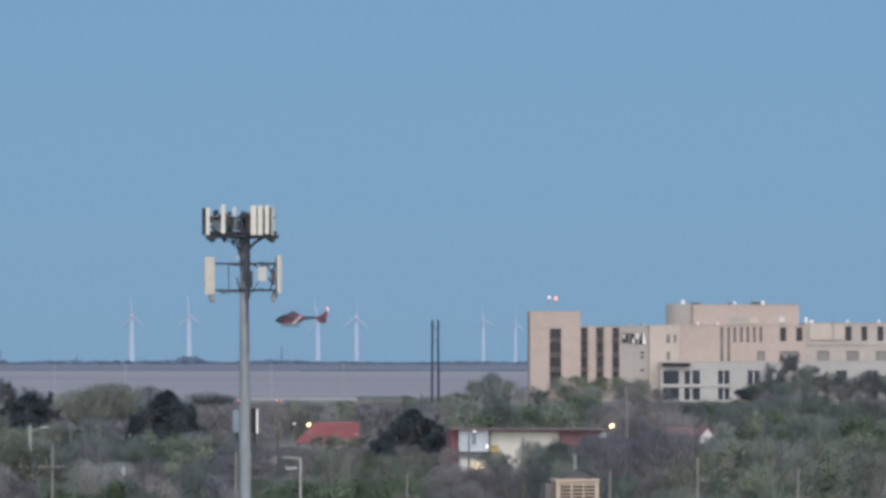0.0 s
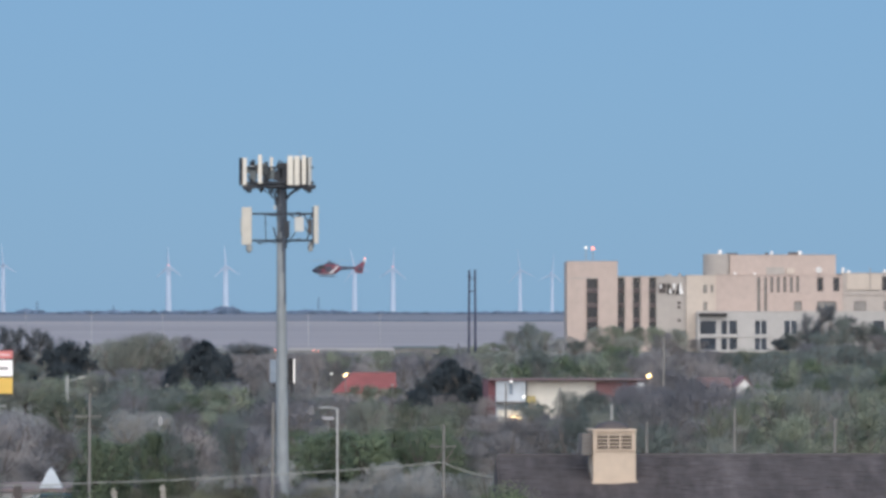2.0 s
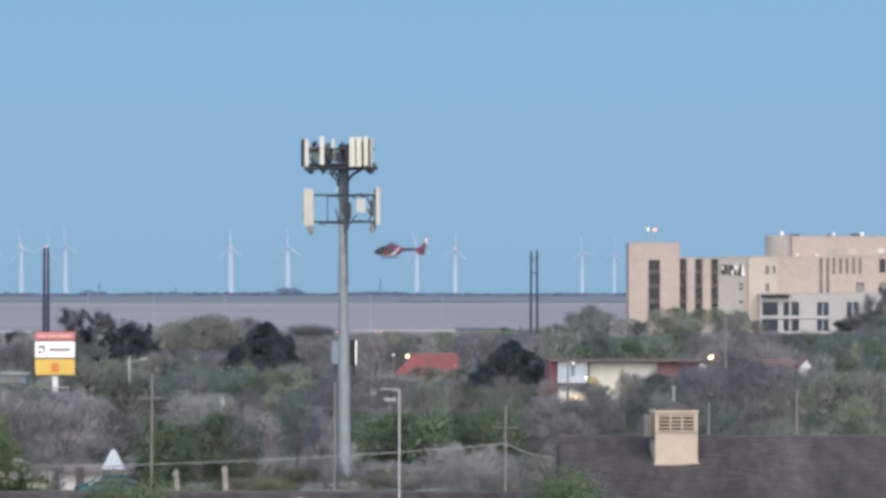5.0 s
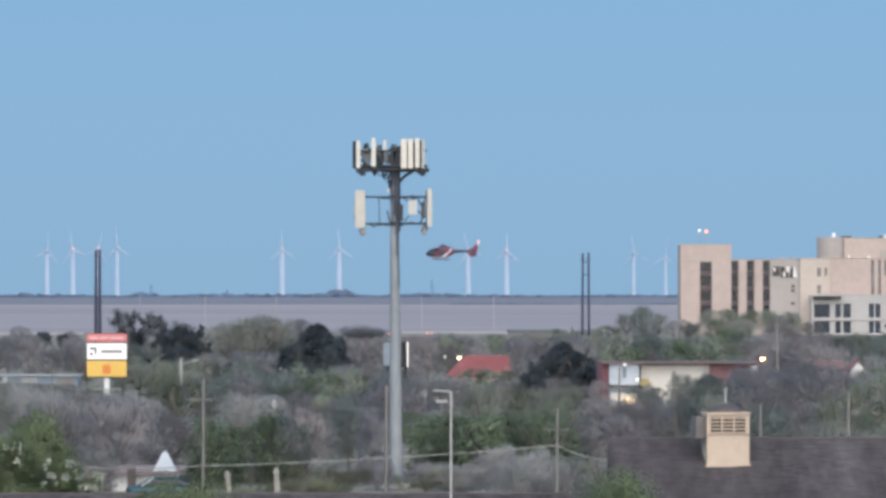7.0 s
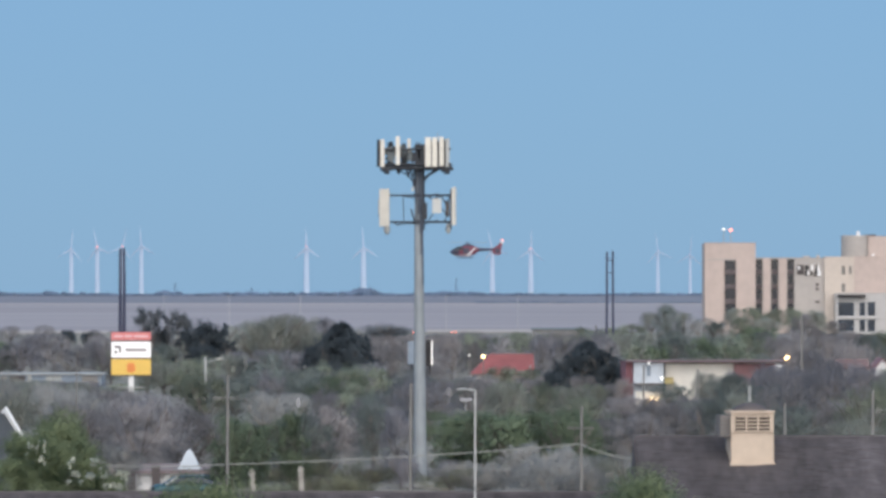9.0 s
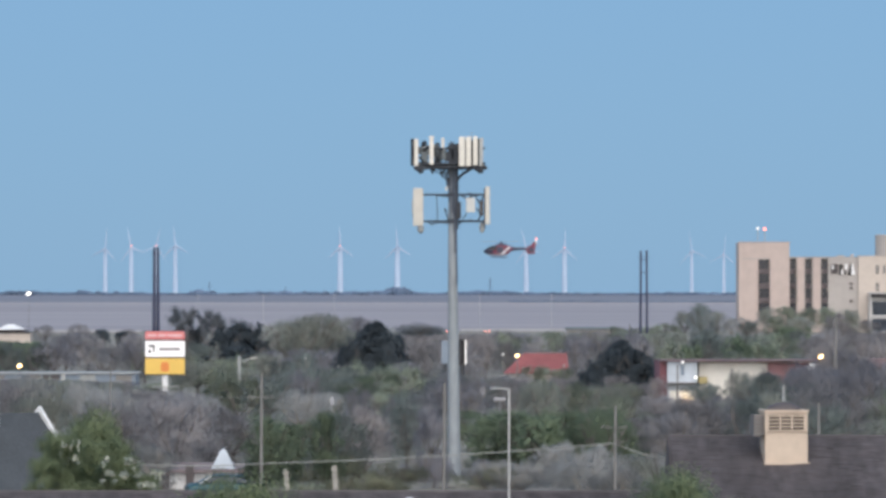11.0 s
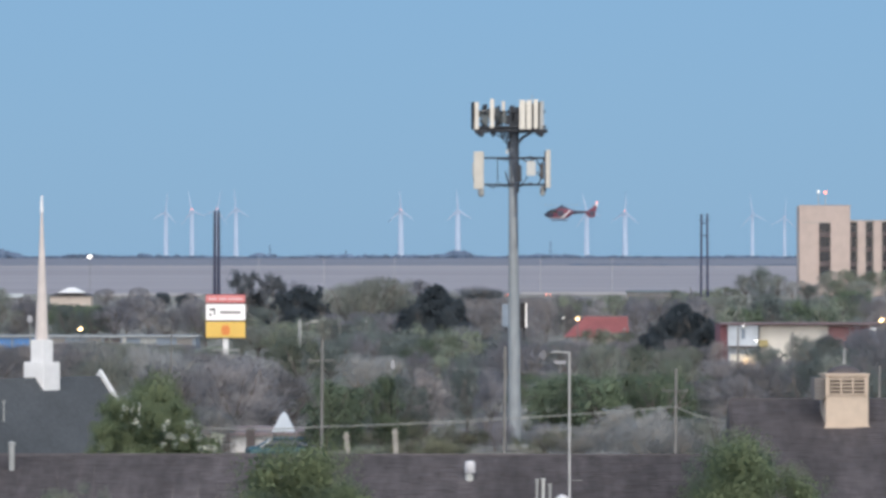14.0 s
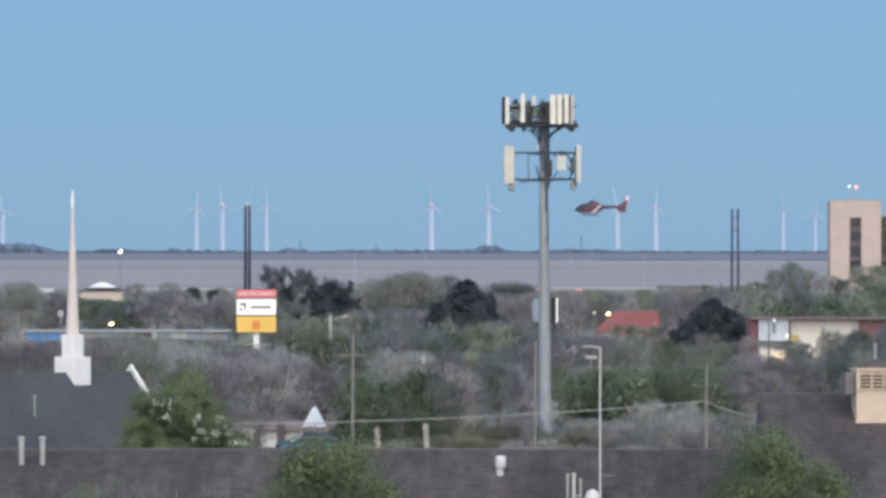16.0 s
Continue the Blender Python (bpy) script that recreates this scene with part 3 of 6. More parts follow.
def make_hospital():
    d = 1700
    h = thing("hospital", (at(50.7, d)[0], d, 0), 0, "large tan concrete hospital with narrow strip windows and stepped roofs", "building")
    # west tower
    w = wing(h, "stair_tower", 0, 15.3, 0, 27.0, 0, 16, [(5.95, 9.4, 4.6, 22.0)], M_CONCRETE, 1.2)
    part("cornice_groove", Build().box(0.8, 9.2, -0.1, 0.02, 21.9, 22.25), M_CONCRETE_GREY, w)
    part("pilaster", Build().box(0.0, 5.4, -0.5, -0.004, 0, 21.6), M_CONCRETE, w)
    # strip wing, its shading put into a greyer concrete
    strips = [(15.4, 17.35), (20.1, 22.1), (24.95, 27.0)]
    s = wing(h, "strip_wing", 15.3, 36.1, 0, 22.5, 1.0, 15, [(a, c, 4.6, 22.2) for a, c in strips], M_CONCRETE_GREY, 1.2)
    for a, c in ((17.35, 20.1), (22.1, 24.95)):
        part("fin", Build().box(a + 0.3, c - 0.3, 0.5, 0.996, 0, 22.4), M_CONCRETE, s, bevel=0.1)
    for a, c, y in [(5.95, 9.4, 1.2)] + [(a, c, 2.2) for a, c in strips]:
        for k in range(4):
            z = 4.6 + 4.4 * k
            window(h, a, c, z + 1.2, z + 4.3, y - 0.1, M_GLASS)
            part("spandrel", Build().box(a, c, y - 0.25, y, z, z + 1.2), M_STRIPBAND, h)
    # emblem and lettering on the strip wing, as plain shapes
    for x0, x1, z0, z1, mat in ((27.8, 29.9, 17.6, 20.5, M_SPANDREL), (28.1, 28.6, 18.9, 20.2, M_WHITE), (29.0, 29.5, 18.9, 20.2, M_GLASS_GREY), (28.1, 28.6, 17.9, 18.6, M_GLASS_GREY), (30.3, 30.8, 17.2, 20.5, M_INK), (30.95, 31.5, 17.4, 18.7, M_WHITE), (30.95, 31.4, 19.1, 20.3, M_INK), (31.9, 32.4, 17.3, 18.7, M_INK), (32.1, 32.7, 18.8, 20.5, M_WHITE)):
        part("sign_block", Build().box(x0, x1, 0.6 if mat is M_WHITE else 0.7, 0.95, z0, z1), mat, s, bevel=0.05)
    for x0, x1, x2, mat in ((32.9, 33.7, 34.0, M_INK), (33.7, 34.1, 35.2, M_WHITE)):
        v = [(x, y, z) for y in (0.7, 0.95) for x, z in ((x0, 17.2), (x0 + 0.6, 17.2), (x2, 17.2), (x1 + 0.3, 20.6), (x1, 20.6))]
        part("sign_block", Build().add(v, [(0, 1, 2, 3, 4), (9, 8, 7, 6, 5)] + [(i, 5 + i, 5 + (i + 1) % 5, (i + 1) % 5) for i in range(5)]), mat, s)
    for z in (14.2, 12.9, 9.0):
        part("wall_vent", Build().box(33.4, 34.4, 0.85, 0.99, z, z + 0.7), M_SPANDREL, s)
    # bright bay
    c = wing(h, "corner_bay", 36.1, 45.0, 0, 22.8, 0.2, 15, [(41.2, 42.3, 17.6, 20.1), (43.4, 44.2, 17.8, 20.0), (41.2, 42.3, 12.4, 14.8)], M_CREAM, 0.5)
    for a in ((41.2, 42.3, 17.6, 20.1), (43.4, 44.2, 17.8, 20.0), (41.2, 42.3, 12.4, 14.8)):
        window(h, *a, 0.6, M_GLASS_GREY)
    # main block
    slits = [(57.4, 58.4, 12.1, 22.4), (59.5, 60.4, 12.1, 22.4)] + [(61.4 + 1.97 * k, 62.25 + 1.97 * k, 17.8, 22.4) for k in range(5)]
    arches = [(75.5, 77.4), (80.4, 82.3)]
    rects = [(68.6, 70.9), (75.6, 81.2)]
    holes = slits + [(a, e, 18.1, 22.3) for a, e in arches] + [(a, e, 12.3, 15.1) for a, e in rects]
    m = wing(h, "main_block", 45.0, 83.2, 0, 22.9, 0, 24, holes, M_CONCRETE, 0.6)
    for a in slits:
        window(h, *a, 0.5, M_GLASS_GREY)
    for a, e in arches:
        window(h, a, e, 18.1, 22.3, 0.5, M_GLASS)
    for a, e in rects:
        window(h, a, e, 12.3, 15.1, 0.4, M_GLASS_GREY)
    p = wing(h, "penthouse", 49.5, 81.6, 22.9, 29.0, 4, 22, [], M_CONCRETE)
    part("round_stair", Build().lathe((45.6, 6, 22.0), [(4.1, 0), (4.1, 7.2), (3.9, 7.4)], 24), M_CONCRETE_GREY, h)
    part("louvre_bank", Build().box(60.5, 66, 3.6, 3.98, 23.2, 25.4), M_CONCRETE_GREY, p)
    part("louvre_bank", Build().box(66.6, 69, 3.5, 3.98, 23.4, 25.2), M_CREAM, p)
    # east wing
    arches = [(95.3, 97.2), (100.2, 102.0), (105.0, 106.9)]
    rects = [(86.7, 90.4), (95.7, 99.4), (104.6, 108.3), (113.5, 117)]
    e = wing(h, "east_wing", 83.2, 124, 0, 23.5, 0.6, 20, [(a, b, 18.2, 22.6) for a, b in arches] + [(a, b, 12.3, 15.1) for a, b in rects], M_CONCRETE_PALE, 0.6)
    part("parapet_band", Build().box(84.6, 95, 0.2, 0.59, 18.6, 23.3), M_CREAM, e)
    part("band_course", Build().box(83.3, 124, 0.3, 0.596, 17.0, 17.9), M_CONCRETE_PALE, e)
    for a, b in arches:
        window(h, a, b, 18.2, 22.6, 1.1, M_GLASS)
    for a, b in rects:
        window(h, a, b, 12.3, 15.1, 1.0, M_GLASS_GREY)
    # low front range
    cols = [(39.6, 44.7, 0), (46.0, 48.0, 0), (48.4, 51.0, 0), (56.1, 59.9, 1), (65.0, 69.0, 1), (91.7, 95.4, 0), (100.9, 104.7, 1), (110, 114, 1)]
    rows = [(5.0, 9.4), (0.3, 4.2)]
    f = wing(h, "front_range", 38.9, 124, 0, 11.9, -6, -0.004, [(a, b, z0, z1) for a, b, _ in cols for z0, z1 in rows], M_WHITEWALL, 0.5)
    for a, b, bars in cols:
        for z0, z1 in rows:
            window(h, a, b, z0, z1, -5.6, M_GLASS_BLUE, bars, M_WHITE)
    part("canopy", Build().box(39.4, 47.8, -7.6, -6.004, 10.6, 11.5), M_INK, f, "dark flat canopy", bevel=0.05)
    part("sill_band", Build().box(38.9, 62, -6.2, -6.004, 4.35, 4.85), M_WHITEWALL, f)
    # things on the roofs
    for x, y, z, mat in ((5.9, 3, 30.8, M_LAMPPALE), (8.0, 3, 30.6, M_LAMPRED)):
        lamp = part("beacon_mast", Build().rod((x, y, 27.2), (x, y, z), 0.12), M_GALV, h)
        part("beacon", Build().lathe((x, y, z), [(0.2, 0), (0.45, 0.25), (0.45, 0.65), (0.2, 0.9)], 10), mat, lamp, "glowing red obstruction beacon" if mat is M_LAMPRED else "small white beacon")
    for x, y, w_, hh, z, mat in ((46.6, 5, 1.2, 1.8, 29.2, M_WHITE), (50.5, 8, 4.5, 0.9, 29.0, M_SPANDREL), (61, 8, 1.2, 1.0, 29.0, M_SPANDREL), (62.5, 7, 0.8, 1.6, 29.0, M_WHITE), (69.5, 8, 5.0, 1.2, 29.0, M_SPANDREL), (71.0, 7, 1.4, 1.7, 29.0, M_WHITE),
                                 (83.8, 4, 1.0, 2.4, 23.4, M_WHITE), (85.6, 5, 1.4, 1.3, 23.4, M_WHITE), (96.4, 4, 0.9, 1.5, 23.4, M_WHITE), (106, 4, 0.9, 1.5, 23.4, M_WHITE), (31, 5, 2.6, 1.0, 22.4, M_CONCRETE_GREY), (34.5, 5, 1.0, 1.4, 22.4, M_CONCRETE_GREY), (51, 3, 0.8, 1.3, 22.9, M_WHITE), (57, 3, 1.0, 1.0, 22.9, M_WHITE)):
        part("roof_unit", Build().box(x - w_ * 0.38, x + w_ * 0.38, y, y + 2, z, z + hh * 0.8), mat, h, bevel=0.08)
    part("roof_pipe", Build().rod((91.6, 0.0, 18.5), (91.6, 0.0, 25.2), 0.13), M_CONCRETE_GREY, h)
    part("dish", Build().rod((76.4, 3.4, 24.6), (76.4, 3.9, 24.8), 1.0, 0.3, 14), M_WHITE, h, "white satellite dish")
    part("dish_mount", Build().rod((76.4, 3.9, 22.9), (76.4, 3.9, 24.6), 0.12), M_SPANDREL, h)


make_hospital()


# ---- helicopter ----
def make_helicopter():
    d = 1100
    x, y = at(10.2, d)
    h = thing("helicopter", (x, y, rise(-7.2, d)), 0, "red and dark blue rescue helicopter hovering nose to the town", "helicopter")
    part("cabin", Build().hull([(-5.0, 0.0, 0.1, 0.12), (-4.6, 0.1, 0.5, 0.42), (-3.9, 0.15, 0.75, 0.75), (-2.9, 0.25, 0.85, 1.0), (-1.6, 0.3, 0.88, 1.1), (-0.6, 0.35, 0.8, 1.0), (0.1, 0.5, 0.5, 0.62), (0.5, 0.55, 0.3, 0.34)], 16, 2.4), M_HELI_RED, h, smooth=True)
    part("windscreen", Build().hull([(-4.95, 0.1, 0.2, 0.15), (-4.4, 0.32, 0.6, 0.42), (-3.5, 0.5, 0.84, 0.66), (-2.6, 0.58, 0.885, 0.66)], 14, 2.4), M_GLASS, h, "dark glazed cockpit nose", smooth=True)
    part("belly_stripe", Build().hull([(-4.2, -0.45, 0.5, 0.2), (-2.9, -0.5, 0.8, 0.3), (-1.4, -0.5, 0.85, 0.32), (-0.5, -0.35, 0.6, 0.25)], 12), surface("helicopter_pink_grey_paint", (0.33, 0.24, 0.27), 0.45, 0.05, 1, 0.3), h, "pale belly stripe", smooth=True)
    part("side_door", Build().box(-2.5, -1.3, -0.915, -0.86, -0.2, 0.9), M_HELI_DARK, h, bevel=0.02)
    part("engine_cowling", Build().hull([(-2.6, 1.2, 0.3, 0.2), (-2.1, 1.3, 0.5, 0.4), (-1.3, 1.3, 0.55, 0.42), (-0.4, 1.05, 0.4, 0.28), (0.1, 0.9, 0.2, 0.14)], 12, 2.4), M_HELI_DARK, h, "dark engine cowling", smooth=True)
    part("side_stripe", Build().add([(-1.9, -0.93, -0.55), (-1.35, -0.93, -0.55), (0.15, -0.72, 0.95), (-0.25, -0.72, 0.95), (-1.9, -0.8, -0.55), (-1.35, -0.8, -0.55), (0.15, -0.3, 0.95), (-0.25, -0.3, 0.95)], [(0, 1, 2, 3), (7, 6, 5, 4), (0, 4, 5, 1), (1, 5, 6, 2), (2, 6, 7, 3), (3, 7, 4, 0)]), M_HELI_WHITE, h, "pale diagonal side stripe")
    part("nose_paint", Build().hull([(-5.06, 0.0, 0.1, 0.12), (-4.64, 0.1, 0.52, 0.44), (-3.9, 0.15, 0.77, 0.77), (-3.3, 0.2, 0.83, 0.92)], 16, 2.4), M_HELI_DARK, h, "dark blue nose", smooth=True)
    part("tail_boom", Build().hull([(0.0, 0.55, 0.34, 0.4), (1.4, 0.55, 0.26, 0.3), (3.4, 0.6, 0.18, 0.2)], 12), M_HELI_DARK, h, "dark tail boom", smooth=True)
    outline = [(2.9, 0.4), (3.6, -0.5), (4.8, -0.45), (4.9, 0.4), (5.3, 2.0), (4.8, 2.1), (4.1, 1.3), (3.3, 0.85)]
    fin = Build()
    n = len(outline)
    fin.add([(px, -0.13, pz) for px, pz in outline] + [(px, 0.13, pz) for px, pz in outline], [tuple(range(n)), tuple(range(n, 2 * n))[::-1]] + [(i, (i + 1) % n, n + (i + 1) % n, n + i) for i in range(n)])
    part("tail_fin", fin, M_HELI_RED, h, bevel=0.04)
    part("fin_tip", Build().box(4.85, 5.35, -0.15, 0.15, 1.65, 2.35), M_HELI_WHITE, h, "white fin tip", bevel=0.05)
    part("tail_rotor", Build().rod((4.2, -0.2, 0.35), (4.2, 0.2, 0.35), 0.5, 0.5, 16), M_HELI_DARK, h)
    part("stabiliser", Build().box(2.5, 3.2, -1.3, 1.3, 0.55, 0.63), M_HELI_RED, h, bevel=0.02)
    for side in (-1.0, 1.0):
        skid = Build().rod((-3.8, side, -1.05), (-0.4, side, -1.08), 0.07).rod((-3.0, side, -1.05), (-2.9, side * 0.6, -0.6), 0.06).rod((-1.2, side, -1.06), (-1.3, side * 0.6, -0.6), 0.06)
        part("landing_skid", skid, M_HELI_DARK, h)
    part("rotor_mast", Build().rod((-1.7, 0, 1.7), (-1.7, 0, 2.0), 0.16), M_HELI_DARK, h)
    for k in range(4):
        m = pose(-1.7, 0, 1.96, 0, 0, 40 + 90 * k)
        part("rotor_blade", Build().box(0.2, 5.1, -0.12, 0.12, -0.01, 0.015, m), M_GALV, h)
    part("anti_collision_light", Build().lathe((5.15, 0, 2.35), [(0.08, 0), (0.15, 0.12), (0.08, 0.26)], 8), M_LAMPRED, h, "red flashing tail light")


make_helicopter()


# ---- town buildings ----
def make_lamp(bearing, dist, drop, material, size, label, warm=True, pole=True):
    x, y = at(bearing, dist)
    z = rise(drop, dist)
    s = thing("street_lamp", (x, y, 0), 0, label, "street lamp", "lit lamps")
    if pole:
        part("pole", Build().rod((0, 0.2, 0), (0, 0.2, z), 0.07, 0.05), M_TIMBER, s)
        part("lamp_arm", Build().rod((0, 0.2, z), (0, -0.4, z + 0.1), 0.05), M_GALV, s)
    part("lamp_head", Build().box(-size * 1.2, size * 1.2, -0.6 - size, -0.3, z + size * 0.9, z + size * 1.2), M_GALV, s, bevel=0.02)
    lens = Build().hull([(-size * 1.15, 0, size * 0.3, size * 0.25), (-size * 0.5, 0, size * 0.7, size * 0.7), (size * 0.35, 0, size * 0.7, size * 0.75), (size * 1.05, 0, size * 0.3, size * 0.3)], 10)
    globe = part("globe", lens, material, s, "glowing lamp globe", smooth=True, loc=(0, -0.45, z))
    globe.rotation_euler[1] = radians(-28 if bearing > 0 else -18)


def make_store():
    d = 560
    k = d / 1000
    x0 = at(35.8, d)[0]
    s = thing("store", (x0, d, 0), 0, "long low cream store with red fascia and pale blue front", "building")
    top = rise(12.2, d)
    part("wall", Build().box(20 * 0.28 - 1.2, 27.5 * k, 0, 14, 0, top - 0.1), M_STORE, s)
    part("front_panel", Build().box(2.2 * k, 7.5 * k, -1.2, 2, 0, top), M_STOREBLUE, s, "pale blue-white front panel", bevel=0.03)
    part("end_wall", Build().box(0.9 * k, 2.2 * k, -0.6, 14, 0, top - 0.02), M_CRIMSON, s)
    part("side_wall", Build().box(20.0 * k, 27.3 * k, -0.4, -0.004, 0, top - 0.15), M_MAROON, s)
    part("roof", Build().prism([(-1.5, top), (15, top), (15, top + 0.06), (4, top + 0.16), (-1.5, top + 0.06)], 0.8 * k, 29.2 * k), M_STOREROOF, s)
    part("gutter", Build().box(0.8 * k, 29.2 * k, -1.62, -1.504, top + 0.02, top + 0.08), M_STOREROOF, s)
    part("door", Build().box(8.0 * k, 9.2 * k, -0.1, -0.004, 0, 3.4), M_IVORY, s, "pale lit doorway")
    part("window_front", Build().box(2.5 * k, 7.2 * k, -1.3, -1.204, 0.8, 2.3), M_STORE, s)
    part("awning", Build().box(1.9 * k, 7.9 * k, -2.2, -1.31, 2.9, 3.08), M_SPANDREL, s, "thin dark awning", bevel=0.02)
    part("door_awning", Build().prism([(-0.004, 3.65), (-1.0, 3.1), (-1.0, 2.95), (-0.004, 3.4)], 7.75 * k, 9.3 * k), M_AWNING, s, "faded yellow door awning")
    part("sign_mark", Build().box(4.6 * k, 5.2 * k, -1.3, -1.204, 3.8, 5.0), M_STEELBLUE, s)
    part("gable", Build().prism([(-2, 3.8), (-1.6, 4.9), (-1.2, 3.8)], 27.1 * k, 28.5 * k), M_WHITE, s)
    for bx, z, r, m in ((4.9, rise(12.4, d), 0.16, M_LAMPPALE), (7.2, rise(15.0, d), 0.1, M_LAMPWHITE), (5.4, rise(18.8, d), 0.18, M_LAMPWARM), (6.3, rise(18.8, d), 0.15, M_LAMPWARM)):
        part("wall_lamp", Build().lathe((bx * k, -1.6, z - r), [(r * 0.4, 0), (r, r * 0.7), (r, r * 1.3), (r * 0.4, 2 * r)], 8), m, s, "lit wall lamp")


def make_red_roof():
    d = 700
    s = thing("red_roofed_building", (at(9.2, d)[0], d, 0), 0, "low building with a faded red hipped roof behind bare trees", "building")
    part("wall", Build().box(0.6, 7.4, 0.6, 9, 0, 2.0), M_IVORY, s)
    v = [(0, 0, 1.95), (8.0, 0, 1.95), (8.0, 10, 1.95), (0, 10, 1.95), (2.4, 5, 4.35), (7.9, 5, 4.35)]
    part("roof", Build().add(v, [(0, 1, 5, 4), (1, 2, 5), (2, 3, 4, 5), (3, 0, 4), (3, 2, 1, 0)]), M_REDROOF, s)
    part("ridge_cap", Build().rod((2.4, 5, 4.38), (7.9, 5, 4.38), 0.09), M_MAROON, s)
    part("wall_lamp", Build().lathe((4.6, 0.3, 1.75), [(0.1, 0), (0.2, 0.15), (0.1, 0.4)], 8), M_LAMPWHITE, s, "lit wall lamp")


def make_storage():
    d = 700
    s = thing("storage_building", (at(-92.0, d)[0], d, 0), 0, "long low storage building with pale metal roof and blue doors", "building")
    length = 36 * 0.7
    part("wall", Build().box(0, length, 0, 8, 0, 1.9), M_STEELBLUE, s)
    part("roof", Build().prism([(-0.4, 1.9), (8.4, 1.9), (8.4, 2.0), (4, 2.15), (-0.4, 2.04)], -0.3, length + 0.3), M_GALV, s)
    for i, mat in enumerate((M_BLUE, M_BLUE, M_BLUE, M_GLASS_GREY, M_STEELBLUE, M_GLASS_GREY, M_SPANDREL, M_STEELBLUE, M_GALV, M_STEELBLUE, M_GLASS_GREY)):
        part("roller_door", Build().box(0.25 + i * 2.25, 2.2 + i * 2.25, -0.06, -0.004, 0, 1.75), mat, s)
    part("downpipe", Build().box(16.0, 16.5, -0.3, -0.004, 0, 1.85), M_GALV, s)


def make_pavilion():
    d = 1350
    s = thing("pavilion", (at(-78.1, d)[0], d, 0), 0, "cream pavilion with a white hipped metal roof", "building")
    part("wall", Build().box(-4.9, 4.9, -3, 4, 0, 2.3), M_IVORY, s)
    for z0, w0, w1, z1, m in ((3.15, 3.2, 0.7, 4.4, M_WHITE), (2.4, 5.4, 3.5, 3.15, M_SPANDREL)):
        v = [(-w0, -3.6, z0), (w0, -3.6, z0), (w0, 4.6, z0), (-w0, 4.6, z0), (-w1, -0.6, z1), (w1, -0.6, z1), (w1, 1.6, z1), (-w1, 1.6, z1)]
        part("roof", Build().add(v, [(0, 1, 5, 4), (1, 2, 6, 5), (2, 3, 7, 6), (3, 0, 4, 7), (4, 5, 6, 7), (3, 2, 1, 0)]), m, s)
    w = thing("warehouse", (at(24.6, 1560)[0], 1560, 0), 0, "long low dark-roofed warehouse at the edge of the fields", "building")
    part("wall", Build().box(-6.8, 6.8, 0, 10, 0, 1.75), M_GLASS_GREY, w)
    part("roof", Build().prism([(-0.4, 1.7), (10.4, 1.8), (5, 2.45), (-0.4, 2.1)], -7.1, 7.1), M_GREYCASE, w)


def make_pylon_signs():
    d = 600
    s = thing("pylon_sign", (at(-50.8, d)[0], d, 0), 0, "tall pole sign with red, white and yellow lit panels", "sign")
    part("post", Build().box(-0.28, 0.28, -0.1, 0.3, 0, 7.4), M_WHITE, s)
    part("sign_foot", Build().box(-1.5, 1.5, -0.3, 0.4, 1.92, 2.04), M_GALV, s)
    for z0, z1, m, lab in ((7.0, 7.85, M_SIGNRED, "red sign panel"), (5.15, 6.85, M_SIGNWHITE, "white sign panel"), (3.3, 5.0, M_SIGNYELLOW, "yellow sign panel")):
        p = part("sign_panel", Build().box(-2.1, 2.1, -0.35, -0.11, z0, z1), m, s, lab, bevel=0.04)
        part("sign_frame", Build().box(-2.16, 2.16, -0.3, -0.15, z0 - 0.07, z0 - 0.005).box(-2.16, 2.16, -0.3, -0.15, z1 + 0.005, z1 + 0.07), M_INK, p)
    for x0, x1 in ((-1.8, -0.9), (-0.7, 0.1), (0.3, 1.8)):
        part("bar", Build().box(x0, x1, -0.38, -0.354, 7.32, 7.53), M_SIGNPINK, s)
    part("bar", Build().box(-0.6, 1.6, -0.38, -0.354, 5.84, 6.12), surface("grey_sign_ink", (0.3, 0.27, 0.27), 0.6), s)
    part("sign_mark", Build().box(-1.75, -1.1, -0.38, -0.354, 6.2, 6.4).box(-1.25, -1.1, -0.38, -0.354, 5.7, 6.2).box(-1.75, -1.5, -0.38, -0.354, 5.6, 5.85), M_INK, s)
    part("sign_mark", Build().lathe((0.0, -0.36, 3.6), [(0.3, 0), (0.45, 0.2), (0.45, 0.7), (0.3, 1.0)], 12, 0.06), M_SIGNORANGE, s)
    g = thing("illuminated_sign", (at(2.0, d)[0], d, 0), 0, "dark pylon sign seen edge on with a bright lit strip", "sign")
    part("post", Build().box(-0.15, 0.15, 0, 0.3, 0, 4.4), M_DARKSTEEL, g)
    part("cabinet", Build().box(-0.42, 0.156, -0.3, 1.8, 4.3, 7.0), M_INK, g, bevel=0.04)
    part("lit_edge", Build().box(0.16, 0.31, -0.25, 0.3, 4.35, 6.95), M_STRIP, g, "lit white sign edge", bevel=0.03)
    q = thing("billboard", (at(-1.0, 620)[0], 620, 0), 0, "plain grey billboard back on a post", "sign")
    part("board", Build().box(-0.55, 0.4, 0, 0.3, 4.2, 6.7), M_STEELBLUE, q, bevel=0.02)
    part("post", Build().box(-0.2, 0.0, 0.05, 0.25, 0, 4.196), M_DARKSTEEL, q)


